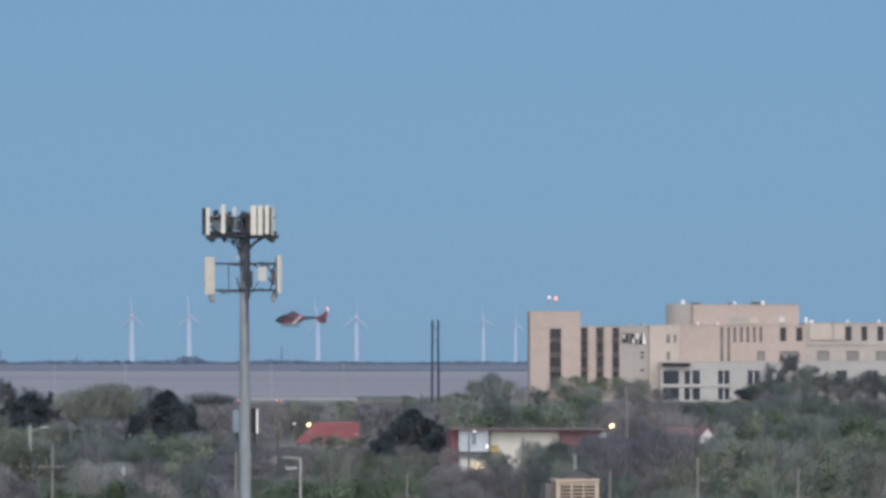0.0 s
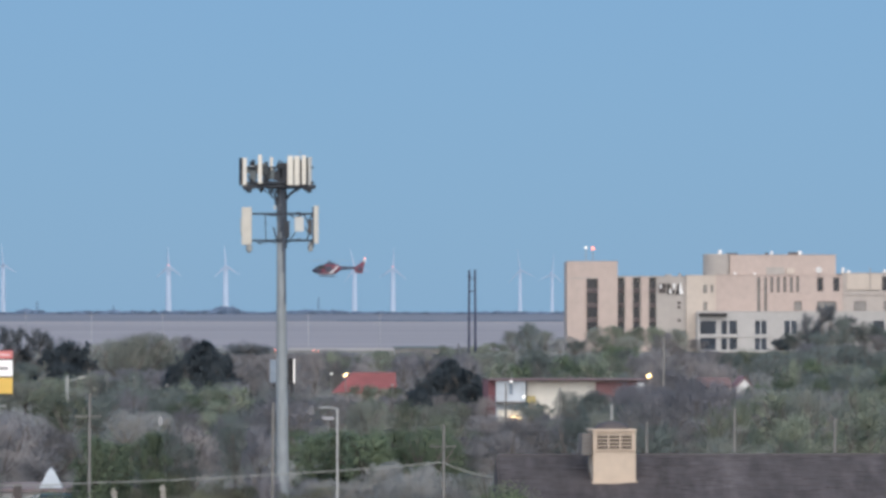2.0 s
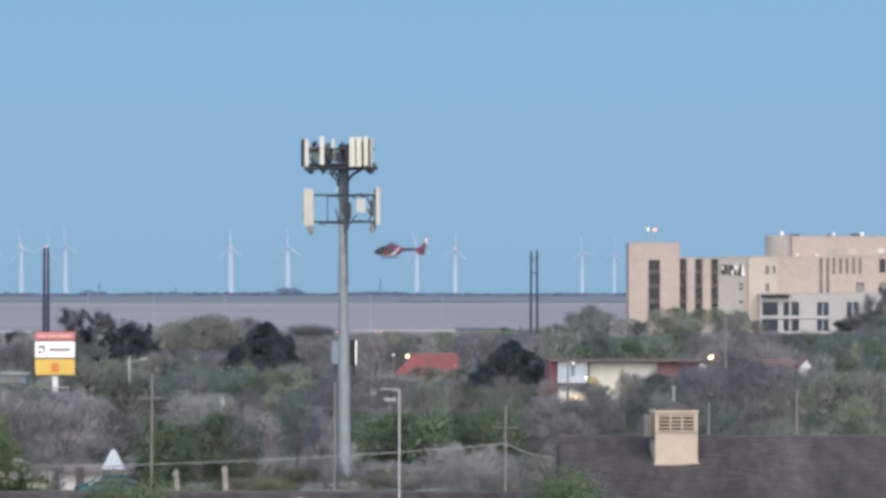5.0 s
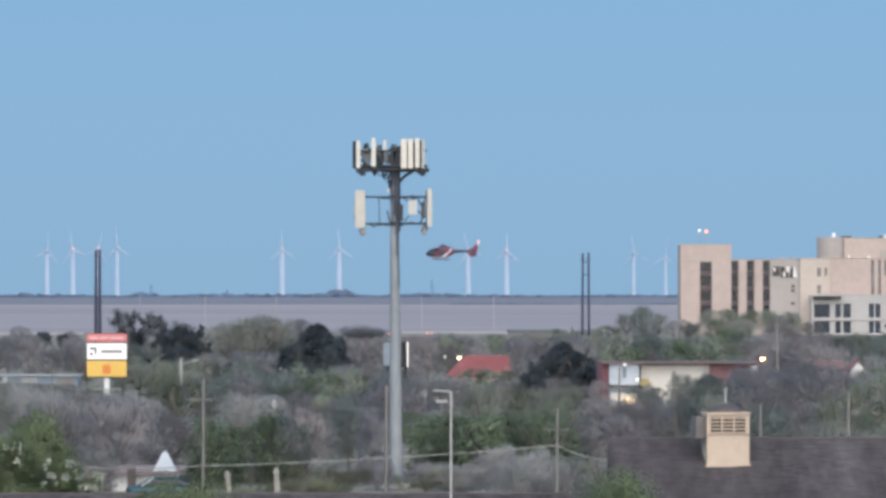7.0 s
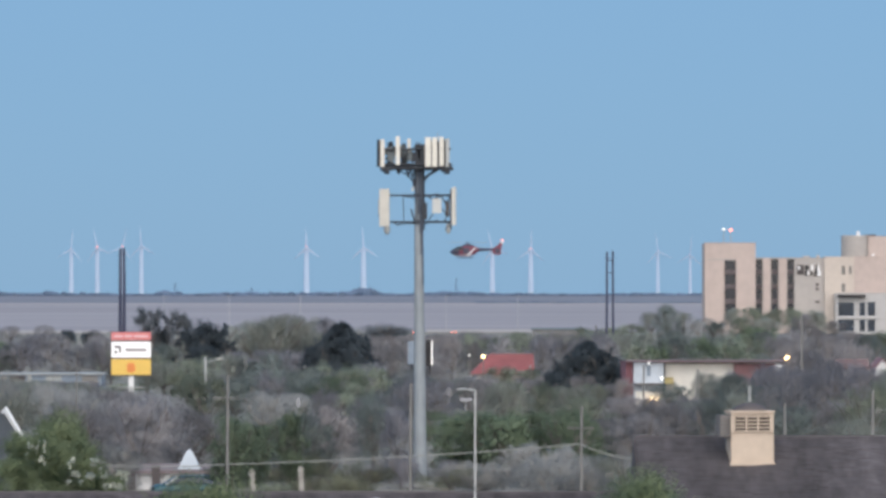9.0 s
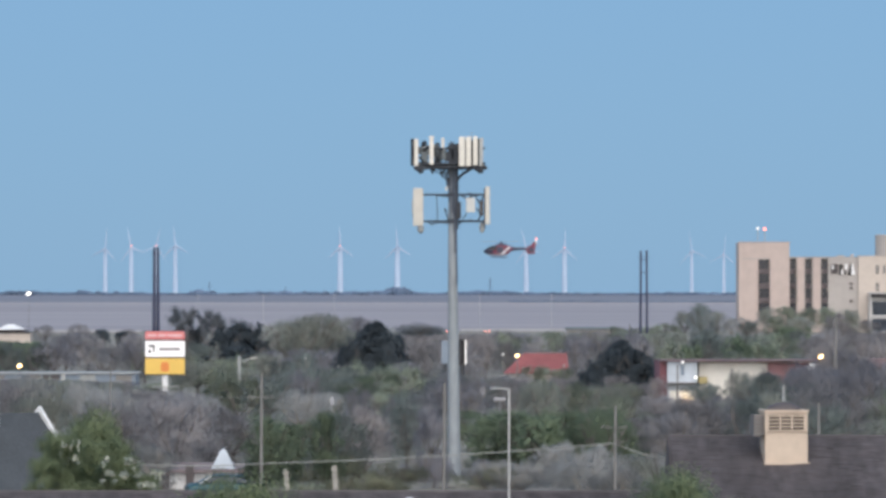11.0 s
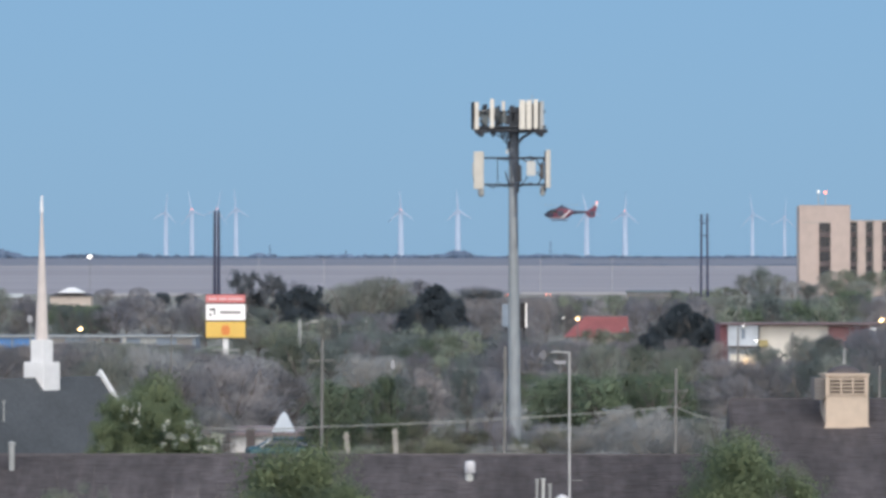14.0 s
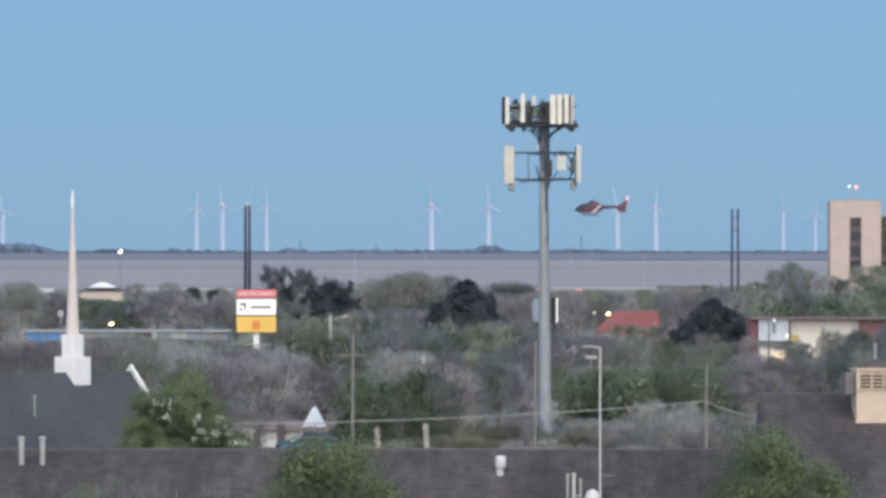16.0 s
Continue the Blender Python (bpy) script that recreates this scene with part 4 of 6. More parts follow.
for build_one in (make_store, make_red_roof, make_storage, make_pavilion, make_pylon_signs):
    build_one()
make_lamp(65.2, 540, 11.4, M_LAMPWARM, 0.21, "street lamp with a bright warm glow beside the store")
make_lamp(11.5, 640, 11.2, M_LAMPWARM, 0.2, "street lamp with a bright warm glow by the red roof")
make_lamp(9.0, 645, 11.0, M_LAMPPALE, 0.16, "small white street lamp by the red roof")
make_lamp(-76.5, 690, 13.0, M_LAMPWARM, 0.25, "street lamp with a yellow glow above the storage building")
make_lamp(-74.9, 1400, 0.2, M_LAMPWHITE, 0.5, "tall floodlight with a white glow at the field's edge")
for bearing, drop in ((-30.6, 11.3), (-25.9, 11.7), (-20.1, 13.1), (-7.7, 14.2), (19.8, 13.0)):
    make_lamp(bearing, 600, drop, M_PORCH, 0.12, "small pale porch lamp among the trees")
for bearing in (-0.9, 5.9, 6.6):
    make_lamp(bearing, 1420, 6.9, M_LAMPRED, 0.17, "distant red signal lamp by the road")


def make_small_house():
    d = 566
    h = thing("house", (at(82.2, d)[0], d, 0), 0, "small house with a white gable and faded red roof", "house")
    part("wall", Build().box(-0.9, 0.9, 0, 7, 0, 4.2), M_WHITE, h)
    v = [(-0.95, 0, 4.2), (0.95, 0, 4.2), (0, 0, 5.3), (-0.95, 0.2, 4.2), (0.95, 0.2, 4.2), (0, 0.2, 5.3)]
    part("gable", Build().add(v, [(0, 1, 2), (5, 4, 3), (0, 3, 4, 1), (1, 4, 5, 2), (2, 5, 3, 0)]), M_WHITE, h, "white gable")
    part("roof", Build().add([(-1.15, -0.25, 4.05), (0, -0.25, 5.38), (0, 7, 5.38), (-1.15, 7, 4.05), (-1.15, -0.25, 4.15), (0, -0.25, 5.5), (0, 7, 5.5), (-1.15, 7, 4.15)], [(0, 1, 2, 3), (7, 6, 5, 4), (0, 4, 5, 1), (1, 5, 6, 2), (2, 6, 7, 3), (3, 7, 4, 0)]), M_MAROON, h)
    part("roof", Build().add([(1.15, -0.25, 4.05), (0, -0.25, 5.38), (0, 7, 5.38), (1.15, 7, 4.05), (1.15, -0.25, 4.15), (0, -0.25, 5.5), (0, 7, 5.5), (1.15, 7, 4.15)], [(0, 1, 2, 3), (7, 6, 5, 4), (0, 4, 5, 1), (1, 5, 6, 2), (2, 6, 7, 3), (3, 7, 4, 0)]), M_MAROON, h)
    part("wing_roof", Build().prism([(1.5, 4.3), (6, 4.3), (6, 4.6), (3.6, 5.35), (1.5, 4.6)], -4.5, -1.2), M_STOREROOF, h)
    part("wing_wall", Build().box(-4.3, -1.25, 1.8, 5.8, 0, 4.3), M_STORE, h)
    for bearing, dist, drop, w, hh in ((-21.2, 430, 18.6, 0.14, 0.6), (5.3, 470, 16.9, 0.26, 0.6), (8.4, 480, 18.6, 0.5, 0.25), (-85.5, 430, 10.6, 0.2, 0.5)):
        b = thing("white_board", (*at(bearing, dist), 0), 0, "small white board on a post among the trees", "sign")
        z = rise(drop, dist)
        part("board", Build().box(-w, w, -0.05, 0.02, z - hh, z), M_HAZEPOLE, b, bevel=0.01)
        part("post", Build().rod((0, 0.06, 0), (0, 0.06, z), 0.04), M_GALV, b)


make_small_house()


def make_far_shed():
    d = 1250
    s = thing("farm_shed", (at(-89.2, d)[0], d, 0), 0, "low farm shed with a pale metal roof", "shed")
    part("wall", Build().box(-2.6, 2.6, 0, 6, 0, 2.7), M_TIMBER, s)
    part("roof", Build().prism([(-0.3, 2.7), (6.3, 2.7), (3, 3.6)], -2.9, 2.9), M_PANELGREY, s)
    part("door", Build().box(0.4, 1.8, -0.05, -0.004, 0, 2.1), M_STEELBLUE, s)


make_far_shed()


# ---- church with a white steeple ----
def make_church():
    d = 250
    c = thing("church", (at(-83.1, d)[0], d, 0), 55, "church with slate-grey roof and slender white steeple", "church")
    ridge, half, run = 6.62, 4.5, 1.2
    eave = ridge - half * run
    part("roof", Build().prism([(-half, eave), (0, ridge), (half, eave), (half, eave - 0.25), (0, ridge - 0.25), (-half, eave - 0.25)], -14, 3.9), M_SLATE, c)
    part("wall", Build().prism([(-half + 0.6, 0), (half - 0.6, 0), (half - 0.6, eave + 0.1), (0, ridge - 0.3), (-half + 0.6, eave + 0.1)], -13.5, 3.6), M_IVORY, c)
    part("bargeboard", Build().prism([(-half, eave - 0.1), (0, ridge + 0.28), (half, eave - 0.1), (half, eave - 0.34), (0, ridge + 0.02), (-half, eave - 0.34)], 3.91, 4.07), M_WHITE, c, "white bargeboard")
    st = part("steeple_base", Build().box(-0.58, 0.58, -0.58, 0.58, ridge - 1.6, ridge + 0.68), M_WHITE, c, "white boxed steeple base", bevel=0.03, loc=(0, 0.1, 0))
    part("belfry", Build().box(-0.36, 0.36, -0.36, 0.36, ridge + 0.684, ridge + 1.66), M_WHITE, st, bevel=0.03)
    part("spire", Build().rod((0, 0, ridge + 1.66), (0, 0, ridge + 7.3), 0.3, 0.05, 8), M_SPIRE, st, "tapered off-white spire")
    part("finial", Build().rod((0, 0, ridge + 7.3), (0, 0, ridge + 8.05), 0.09, 0.04, 6), M_WHITE, st)
    part("vent_pipe", Build().rod((-4.5, -1.5, 4.4), (-4.5, -1.5, 5.65), 0.035).rod((-4.5, -1.5, 5.63), (-4.5, -1.5, 5.7), 0.08), M_GALV, c)


make_church()


# ---- near shingled roofs ----
M_SIDING = surface("brown_grey_siding", (0.2, 0.18, 0.17), 0.9, 0.15, 3, 0.5)


def gable_block(name, x0, x1, d, ridge, half, pitch, label):
    b = thing(name, (0, d, 0), 0, label, "building")
    eave = ridge - half * pitch
    part("roof", Build().prism([(-half, eave), (0, ridge), (half, eave), (half, eave - 0.22), (0, ridge - 0.22), (-half, eave - 0.22)], x0, x1), M_SHINGLE, b)
    part("wall", Build().prism([(-half + 0.5, 0), (half - 0.5, 0), (half - 0.5, eave), (0, ridge - 0.25), (-half + 0.5, eave)], x0 + 0.06, x1 - 0.06), M_SIDING, b)
    part("ridge_cap", Build().prism([(-0.13, ridge - 0.04), (0, ridge + 0.028), (0.13, ridge - 0.04)], x0, x1), M_SHINGLE, b)
    part("gable_board", Build().prism([(-half, eave - 0.25), (0, ridge - 0.03), (half, eave - 0.25), (half, 0), (-half, 0)], x0 - 0.06, x0 - 0.005), M_SHINGLE, b, "brown-grey sided gable end")
    rng = random.Random(len(name))
    row = 0
    slope = math.hypot(1, pitch)
    # shingle courses: thin overlapping strips down the near slope
    while row * 0.14 / slope < half - 0.2:
        y = -0.14 * row / slope * 1.0
        y1 = y - 0.15
        zt, zb = ridge + y * pitch, ridge + y1 * pitch
        strip = Build()
        x = x0
        while x < x1:
            w = rng.uniform(0.25, 0.42)
            lift = rng.uniform(0.008, 0.03)
            xe = min(x + w - 0.012, x1)
            strip.add([(x, y, zt + 0.004), (xe, y, zt + 0.004), (xe, y1, zb + lift), (x, y1, zb + lift), (xe, y1 + 0.004, zb), (x, y1 + 0.004, zb)], [(0, 3, 2, 1), (3, 5, 4, 2)])
            x += w
        part("shingle_course", strip, M_SHINGLEPIECE, b)
        row += 1
    return b


M_SHINGLEPIECE = surface("brown_shingle_tabs", (0.071, 0.063, 0.067), 0.95, 0.3, 2.4, 0.55, stretch=(1.3, 0.4, 0.4), per_thing=0.015, per_piece=0.12)
left_block = gable_block("apartment_block", -17.5, 6.3, 150, 6.72, 5.5, 0.42, "apartment block under a dark brown shingled roof")
right_block = gable_block("apartment_block", 5.7, 19.0, 148.0, 8.25, 6.5, 0.42, "taller apartment block under a dark brown shingled roof")


def make_roof_fittings():
    p = left_block
    x = -7.6 * 0.15
    part("roof_ventilator", Build().lathe((x, -1.45, 6.05), [(0.105, 0), (0.11, 0.19), (0.07, 0.2), (0.07, 0.235)], 12), M_PANELGREY, p, "pale roof ventilator", smooth=True)
    part("ventilator_hood", Build().lathe((x + 0.02, -1.45, 6.05), [(0.13, 0.236), (0.14, 0.25), (0.14, 0.5), (0.12, 0.54), (0.04, 0.56)], 12), M_HOOD, p, "pale ventilator hood", smooth=True)
    for bx in (-91.9, -88.2):
        px = bx * 0.15
        pipe = part("flue_pipe", Build().rod((px, -0.9, 6.2), (px, -0.9, 7.0), 0.075, n=12), M_GALV, p)
        part("pipe_cap", Build().lathe((px, -0.9, 7.0), [(0.1, 0), (0.1, 0.06), (0.03, 0.1)], 12), M_GALV, pipe)
    px = 8.7 * 0.147
    part("dome_vent", Build().lathe((px, -3.4, 5.2), [(0.18, 0), (0.21, 0.3), (0.2, 0.42), (0.14, 0.55), (0.03, 0.61)], 14), M_HOOD, p, "white domed roof vent", smooth=True)
    for bx, top, r, mat in ((4.3, 6.18, 0.035, M_GALV), (5.4, 6.2, 0.045, M_PANELGREY), (6.6, 6.06, 0.04, M_GALV)):
        stub = part("stub_pipe", Build().rod((bx * 0.147, -3.0, 5.4), (bx * 0.147, -3.0, top), r, n=10), mat, p)
        part("pipe_cap", Build().rod((bx * 0.147, -3.0, top - 0.03), (bx * 0.147, -3.0, top + 0.01), r + 0.02, n=10), mat, stub)
    part("return_bend", Build().rod((5.5 * 0.147, -3.02, 5.62), (6.5 * 0.147, -3.02, 5.6), 0.035, n=8), M_GALV, p)
    part("flat_vent", Build().box(1.55, 1.85, -1.55, -1.25, 5.98, 6.1), M_GALV, p, bevel=0.02)
    # louvred chimney chase on the taller roof
    ch = part("chimney_chase", Build().box(-0.62, 0.62, -0.6, 0.6, 6.9, 8.78), M_CHASE, right_block, "cream chimney chase with louvred top", bevel=0.015, loc=(58.65 * 0.1468, -1.15, 0.72))
    ch.rotation_euler[2] = radians(5)
    ch.scale = (0.9, 0.86, 0.93)
    # Flat dark panel stands in for the shade between the slats.
    part("louvre_recess", Build().box(-0.5, 0.5, -0.62, -0.604, 8.27, 8.72), M_CHASEDARK, ch)
    for k in range(5):
        part("louvre_slat", Build().box(-0.5, 0.5, -0.66, -0.621, 8.27 + 0.1 * k, 8.305 + 0.1 * k), M_CHASE, ch)
    for x in (-0.58, -0.18, 0.16, 0.55):
        part("louvre_post", Build().box(x - (0.05 if abs(x) > 0.5 else 0.02), x + (0.05 if abs(x) > 0.5 else 0.02), -0.67, -0.604, 8.25, 8.76), M_CHASE, ch)
    # Side box and slats are coloured dark for the shaded side of the chase.
    part("side_louvre", Build().box(-0.92, -0.624, -0.5, 0.45, 8.12, 8.72), M_SIDING, ch, "louvred side box coloured as the shaded side of the chase", bevel=0.01)
    for k in range(5):
        part("side_slat", Build().box(-0.94, -0.63, -0.54, -0.504, 8.16 + 0.11 * k, 8.2 + 0.11 * k), M_TIMBER, ch)
    part("chase_rim", Build().box(-0.65, 0.65, -0.66, 0.65, 8.784, 8.85), M_CHASE, ch, bevel=0.01)
    part("chase_foot", Build().box(-0.66, 0.66, -0.66, -0.604, 7.33, 7.4), M_CHASE, ch)
    part("chase_cap", Build().lathe((0, 0, 8.854), [(0.52, 0), (0.5, 0.05), (0.38, 0.14), (0.2, 0.2), (0.08, 0.22)], 14), M_SPANDREL, ch, "dark domed chimney cap", smooth=True)
    part("aerial", Build().rod((0, 0, 9.1), (0, 0, 9.52), 0.035), M_GALV, ch)


make_roof_fittings()


# ---- poles, cable, lamp mast ----
def utility_pole(bearing, dist, top_drop, arm_drop=None, r=0.11, material=None, arm=0.6):
    x, y = at(bearing, dist)
    top = rise(top_drop, dist)
    p = thing("utility_pole", (x, y, 0), 0, "weathered wooden utility pole standing among the trees", "utility pole", "utility poles")
    part("pole", Build().rod((0, 0, 0), (0.05, 0, top), r * 0.95, r * 0.72, 10), material or M_TIMBER, p, smooth=True)
    if arm_drop:
        z = rise(arm_drop, dist)
        part("crossarm", Build().box(-arm, arm, -0.14, -0.09, z - 0.022, z + 0.022), M_TIMBER, p, bevel=0.01)
        for dx in (-arm + 0.1, arm - 0.1):
            part("insulator", Build().rod((dx, -0.12, z + 0.045), (dx, -0.12, z + 0.13), 0.025), M_TIMBER, p)
    return p


for spec in ((-33.9, 250, 14.6, 18.6, 0.085), (-1.5, 330, 16.0, None, 0.11), (28.7, 250, 20.1, 23.9, 0.08), (-93.2, 420, 11.0, None, 0.15), (-60.6, 330, 12.6, None, 0.06), (80.3, 300, 17.2, None, 0.11), (98.1, 300, 19.0, 24.2, 0.1),
             (64.7, 290, 19.5, None, 0.09), (67.8, 560, 4.4, None, 0.16), (31.4, 1000, 5.6, None, 0.15), (49.4, 500, 13.5, None, 0.1), (39.8, 540, 12.8, None, 0.11)):
    utility_pole(*spec)


def make_cable(points, dist, radius, sag):
    """One unbroken sagging tube through the given poles."""
    path = [Vector((*at(points[0][0], dist), rise(points[0][1], dist)))]
    for (b0, d0), (b1, d1) in zip(points, points[1:]):
        p, q = Vector((*at(b0, dist), rise(d0, dist))), Vector((*at(b1, dist), rise(d1, dist)))
        path += [p.lerp(q, t / 12) - Vector((0, 0, sag * 4 * t / 12 * (1 - t / 12))) for t in range(1, 13)]
    ring = [(math.cos(a * math.pi / 3) * radius, math.sin(a * math.pi / 3) * radius) for a in range(6)]
    v = [(c.x, c.y + dy, c.z + dz) for c in path for dy, dz in ring]
    f = [(6 * r + a, 6 * r + (a + 1) % 6, 6 * r + 6 + (a + 1) % 6, 6 * r + 6 + a) for r in range(len(path) - 1) for a in range(6)]
    last = 6 * (len(path) - 1)
    return Build().add(v, f + [(5, 4, 3, 2, 1, 0), tuple(range(last, last + 6))])


for left, right, sag in (((-33.9, 18.4), (28.7, 20.5), 0.25), ((-90.0, 17.4), (-33.9, 18.4), 0.25)):
    tagged(part("overhead_wire", make_cable([left, right], 249.9, 0.007, sag), M_CABLE), "thin pale overhead wire between wooden poles", "wire", "overhead wires")
tagged(part("telephone_cable", make_cable([(-60.6, 30.2), (-33.9, 30.3), (28.7, 26.7), (38.0, 29.3)], 249.6, 0.028, 0.12), M_CABLE), "pale telephone cable slung between wooden poles", "cable")


def make_lamp_mast():
    d = 125
    x, y = at(10.05, d)
    z = rise(17.2, d)
    p = thing("lamp_post", (x, y, 0), 0, "slender pale steel lamp post with a short arm", "lamp post")
    part("pole", Build().rod((0, 0, 0), (0, 0, z), 0.029, 0.022, 12), M_LAMPPOST, p, smooth=True)
    part("arm", Build().rod((0, 0, z), (-0.2, 0, z + 0.02), 0.02), M_GALV, p)
    part("lamp_head", Build().hull([(-0.42, z + 0.01, 0.04, 0.015), (-0.33, z + 0.02, 0.07, 0.03), (-0.18, z + 0.02, 0.04, 0.022)], 10), M_GALV, p, smooth=True)
    x, y = at(-37.7, 600)
    s = thing("street_lamp", (x, y, 0), 0, "unlit street lamp with a long arm over the trees", "street lamp")
    part("pole", Build().rod((0, 0, 0), (0, 0, 5.2), 0.2, 0.16, 10), M_GALV, s)
    part("lamp_arm", Build().rod((0, 0, 4.6), (1.4, 0, 5.0), 0.06), M_GALV, s)
    part("lamp_head", Build().hull([(1.2, 5.0, 0.12, 0.05), (1.5, 5.02, 0.2, 0.1), (1.9, 5.02, 0.1, 0.06)], 10), M_PANEL, s)


make_lamp_mast()


# ---- yard behind the near roof ----
def make_car():
    d = 326
    c = thing("car", (at(-41.7, d)[0], d, 0), 15, "dark teal parked hatchback half hidden behind the roof ridge", "car")
    part("body", Build().hull([(-1.75, 0.62, 0.7, 0.25), (-1.5, 0.66, 0.82, 0.34), (0.2, 0.68, 0.84, 0.38), (1.5, 0.68, 0.82, 0.36), (1.75, 0.62, 0.7, 0.26)], 14, 3.5), M_CARTEAL, c, smooth=True)
    part("cabin", Build().hull([(-1.1, 0.95, 0.7, 0.1), (-0.4, 1.1, 0.68, 0.36), (0.9, 1.12, 0.68, 0.38), (1.75, 0.98, 0.68, 0.16)], 14, 3.5), M_GLASS_BLUE, c, smooth=True)
    part("roof", Build().hull([(-0.45, 1.43, 0.55, 0.035), (0.3, 1.46, 0.6, 0.045), (1.5, 1.43, 0.55, 0.035)], 12, 3), M_CARTEAL, c, smooth=True)
    part("pillar", Build().rod((-1.15, -0.7, 0.98), (-0.42, -0.62, 1.46), 0.05), M_PANELGREY, c)
    for x in (-1.25, 1.25):
        for y in (-0.78, 0.78):
            w = part("wheel", Build().rod((x, y - 0.1, 0.32), (x, y + 0.1, 0.32), 0.32, n=18), M_RUBBER, c)
            part("rim", Build().rod((x, y - 0.12, 0.32), (x, y + 0.12, 0.32), 0.19, n=14), M_GALV, w)


def make_yard():
    d = 345
    s = thing("shed", (at(-45.2, d)[0], d, 0), 0, "low white-walled shed with a brown roof", "shed")
    part("wall", Build().box(-3.6, 2.4, 0, 3, 0, 1.1), M_WHITE, s)
    part("roof", Build().prism([(-0.5, 1.0), (3.4, 1.3), (3.4, 1.5), (-0.5, 1.2)], -3.5, 2.9), M_MAUVEROOF, s)
    for x in (-1.9, -0.4):
        part("post", Build().box(x - 0.25, x + 0.25, -0.55, -0.3, 0, 1.5), M_SPANDREL, s)
    g = thing("gabled_canopy", (at(-40.5, 340)[0], 340, 0), 0, "small white pointed canopy roof behind the shed", "canopy")
    v = [(sx * w, sy * w, z) for w, z in ((0.7, 1.42), (0.6, 1.62), (0.16, 2.5)) for sx, sy in ((-1, -1), (1, -1), (1, 1), (-1, 1))] + [(0.02, 0, 2.62)]
    sides = [(r + k, r + (k + 1) % 4, r + 4 + (k + 1) % 4, r + 4 + k) for r in (0, 4) for k in range(4)]
    part("canopy_roof", Build().add(v, sides + [(8, 9, 12), (9, 10, 12), (10, 11, 12), (11, 8, 12), (3, 2, 1, 0)]), M_STOREBLUE, g)
    for x in (-0.6, 0.6):
        for y in (-0.6, 0.6):
            part("leg", Build().rod((x, y, 0), (x, y, 1.42), 0.04), M_TIMBER, g)
    for bearing, lean, h in ((-28.9, -6, 1.95), (-20.5, -3, 2.15)):
        p = thing("fence_post", (*at(bearing, 322), 0), 0, "pale weathered leaning stone post", "post", "posts")
        b = Build()
        m = pose(0, 0, 0, 0, lean, 0)
        b.box(-0.15, 0.15, -0.15, 0.15, 0, h - 0.35, m).box(-0.19, 0.17, -0.18, 0.18, h - 0.35, h - 0.12, m).box(-0.12, 0.13, -0.13, 0.13, h - 0.12, h, m)
        part("shaft", b, M_PALESTONE, p, bevel=0.04)
    r = thing("garden_wall", (*at(-3.0, 344), 0), 0, "low pale rubble wall beside the mast", "wall")
    rng = random.Random(4)
    for k in range(9):
        x = 1.6 + k * 0.24
        part("stone", Build().box(x, x + rng.uniform(0.16, 0.22), -0.2, 0.15, 0, rng.uniform(0.08, 0.26)), M_PALESTONE, r, bevel=0.03)


make_car()
make_yard()


# ---- trees ----
def cards(points, axis_a, axis_b):
    """Small three-sided leaves or twigs round the given points."""
    n = len(points)
    v = np.stack([points - axis_a - axis_b * 0.5, points + axis_a * 0.9 - axis_b * 0.2, points - axis_a * 0.1 + axis_b], 1).reshape(-1, 3)
    return v, np.arange(3 * n).reshape(-1, 3)


def unit(v):
    return v / np.linalg.norm(v, axis=1, keepdims=True)


def crown_lobes(rng, form):
    """Large lobes of a crown that is 1 m high and about 1 m wide: (x, y, z, radius)."""
    if form == "cone":
        lobes = []
        for k in range(120):
            z, a = k / 120, k * 2.4
            reach = 0.45 * (1.0 - z) ** 0.7 * rng.uniform(0.5, 1.08)
            lobes.append((reach * math.cos(a), reach * math.sin(a), 0.07 + z * 0.86, 0.045 + 0.12 * (1 - z) ** 0.8))
        return np.array(lobes + [(0, 0, 0.1 + 0.07 * k, 0.2 * (1 - k / 12)) for k in range(12)])
    if form == "mound":
        lobes = [(rng.uniform(-0.42, 0.42), rng.uniform(-0.4, 0.4), rng.uniform(0.1, 0.5), rng.uniform(0.14, 0.28)) for _ in range(26)]
        return np.array([(x, y, min(z, 0.75 - 0.9 * (x * x + y * y)), r) for x, y, z, r in lobes])
    if form == "high":
        return np.array([(rng.uniform(-0.36, 0.36), rng.uniform(-0.36, 0.36), rng.uniform(0.58, 0.9), rng.uniform(0.12, 0.22)) for _ in range(34)])
    if form == "sprig":
        return np.array([(0.5 * math.sin(k * 1.9), 0.2 * math.cos(k * 2.3), 0.985 - 0.014 * k * rng.uniform(0.6, 1.2), 0.03) for k in range(9)])
    lobes = []
    low, wide, lean = rng.uniform(0.36, 0.5), rng.uniform(0.85, 1.15), rng.uniform(-0.09, 0.09)
    for k in range(46):
        a, z = rng.uniform(0, 6.28), rng.uniform(0.12, 0.9)
        reach = (math.sqrt(rng.uniform(0, 1)) if k < 30 else rng.uniform(0.9, 1.12)) * 0.38 * wide
        reach *= math.sqrt(max(0.08, 1 - ((z - low) / (0.56 if z > low else 0.42)) ** 2))
        lobes.append((reach * math.cos(a) + lean * (z - 0.4), reach * math.sin(a), z, rng.uniform(0.12, 0.21) if k < 30 else rng.uniform(0.05, 0.1)))
    return np.array(lobes)


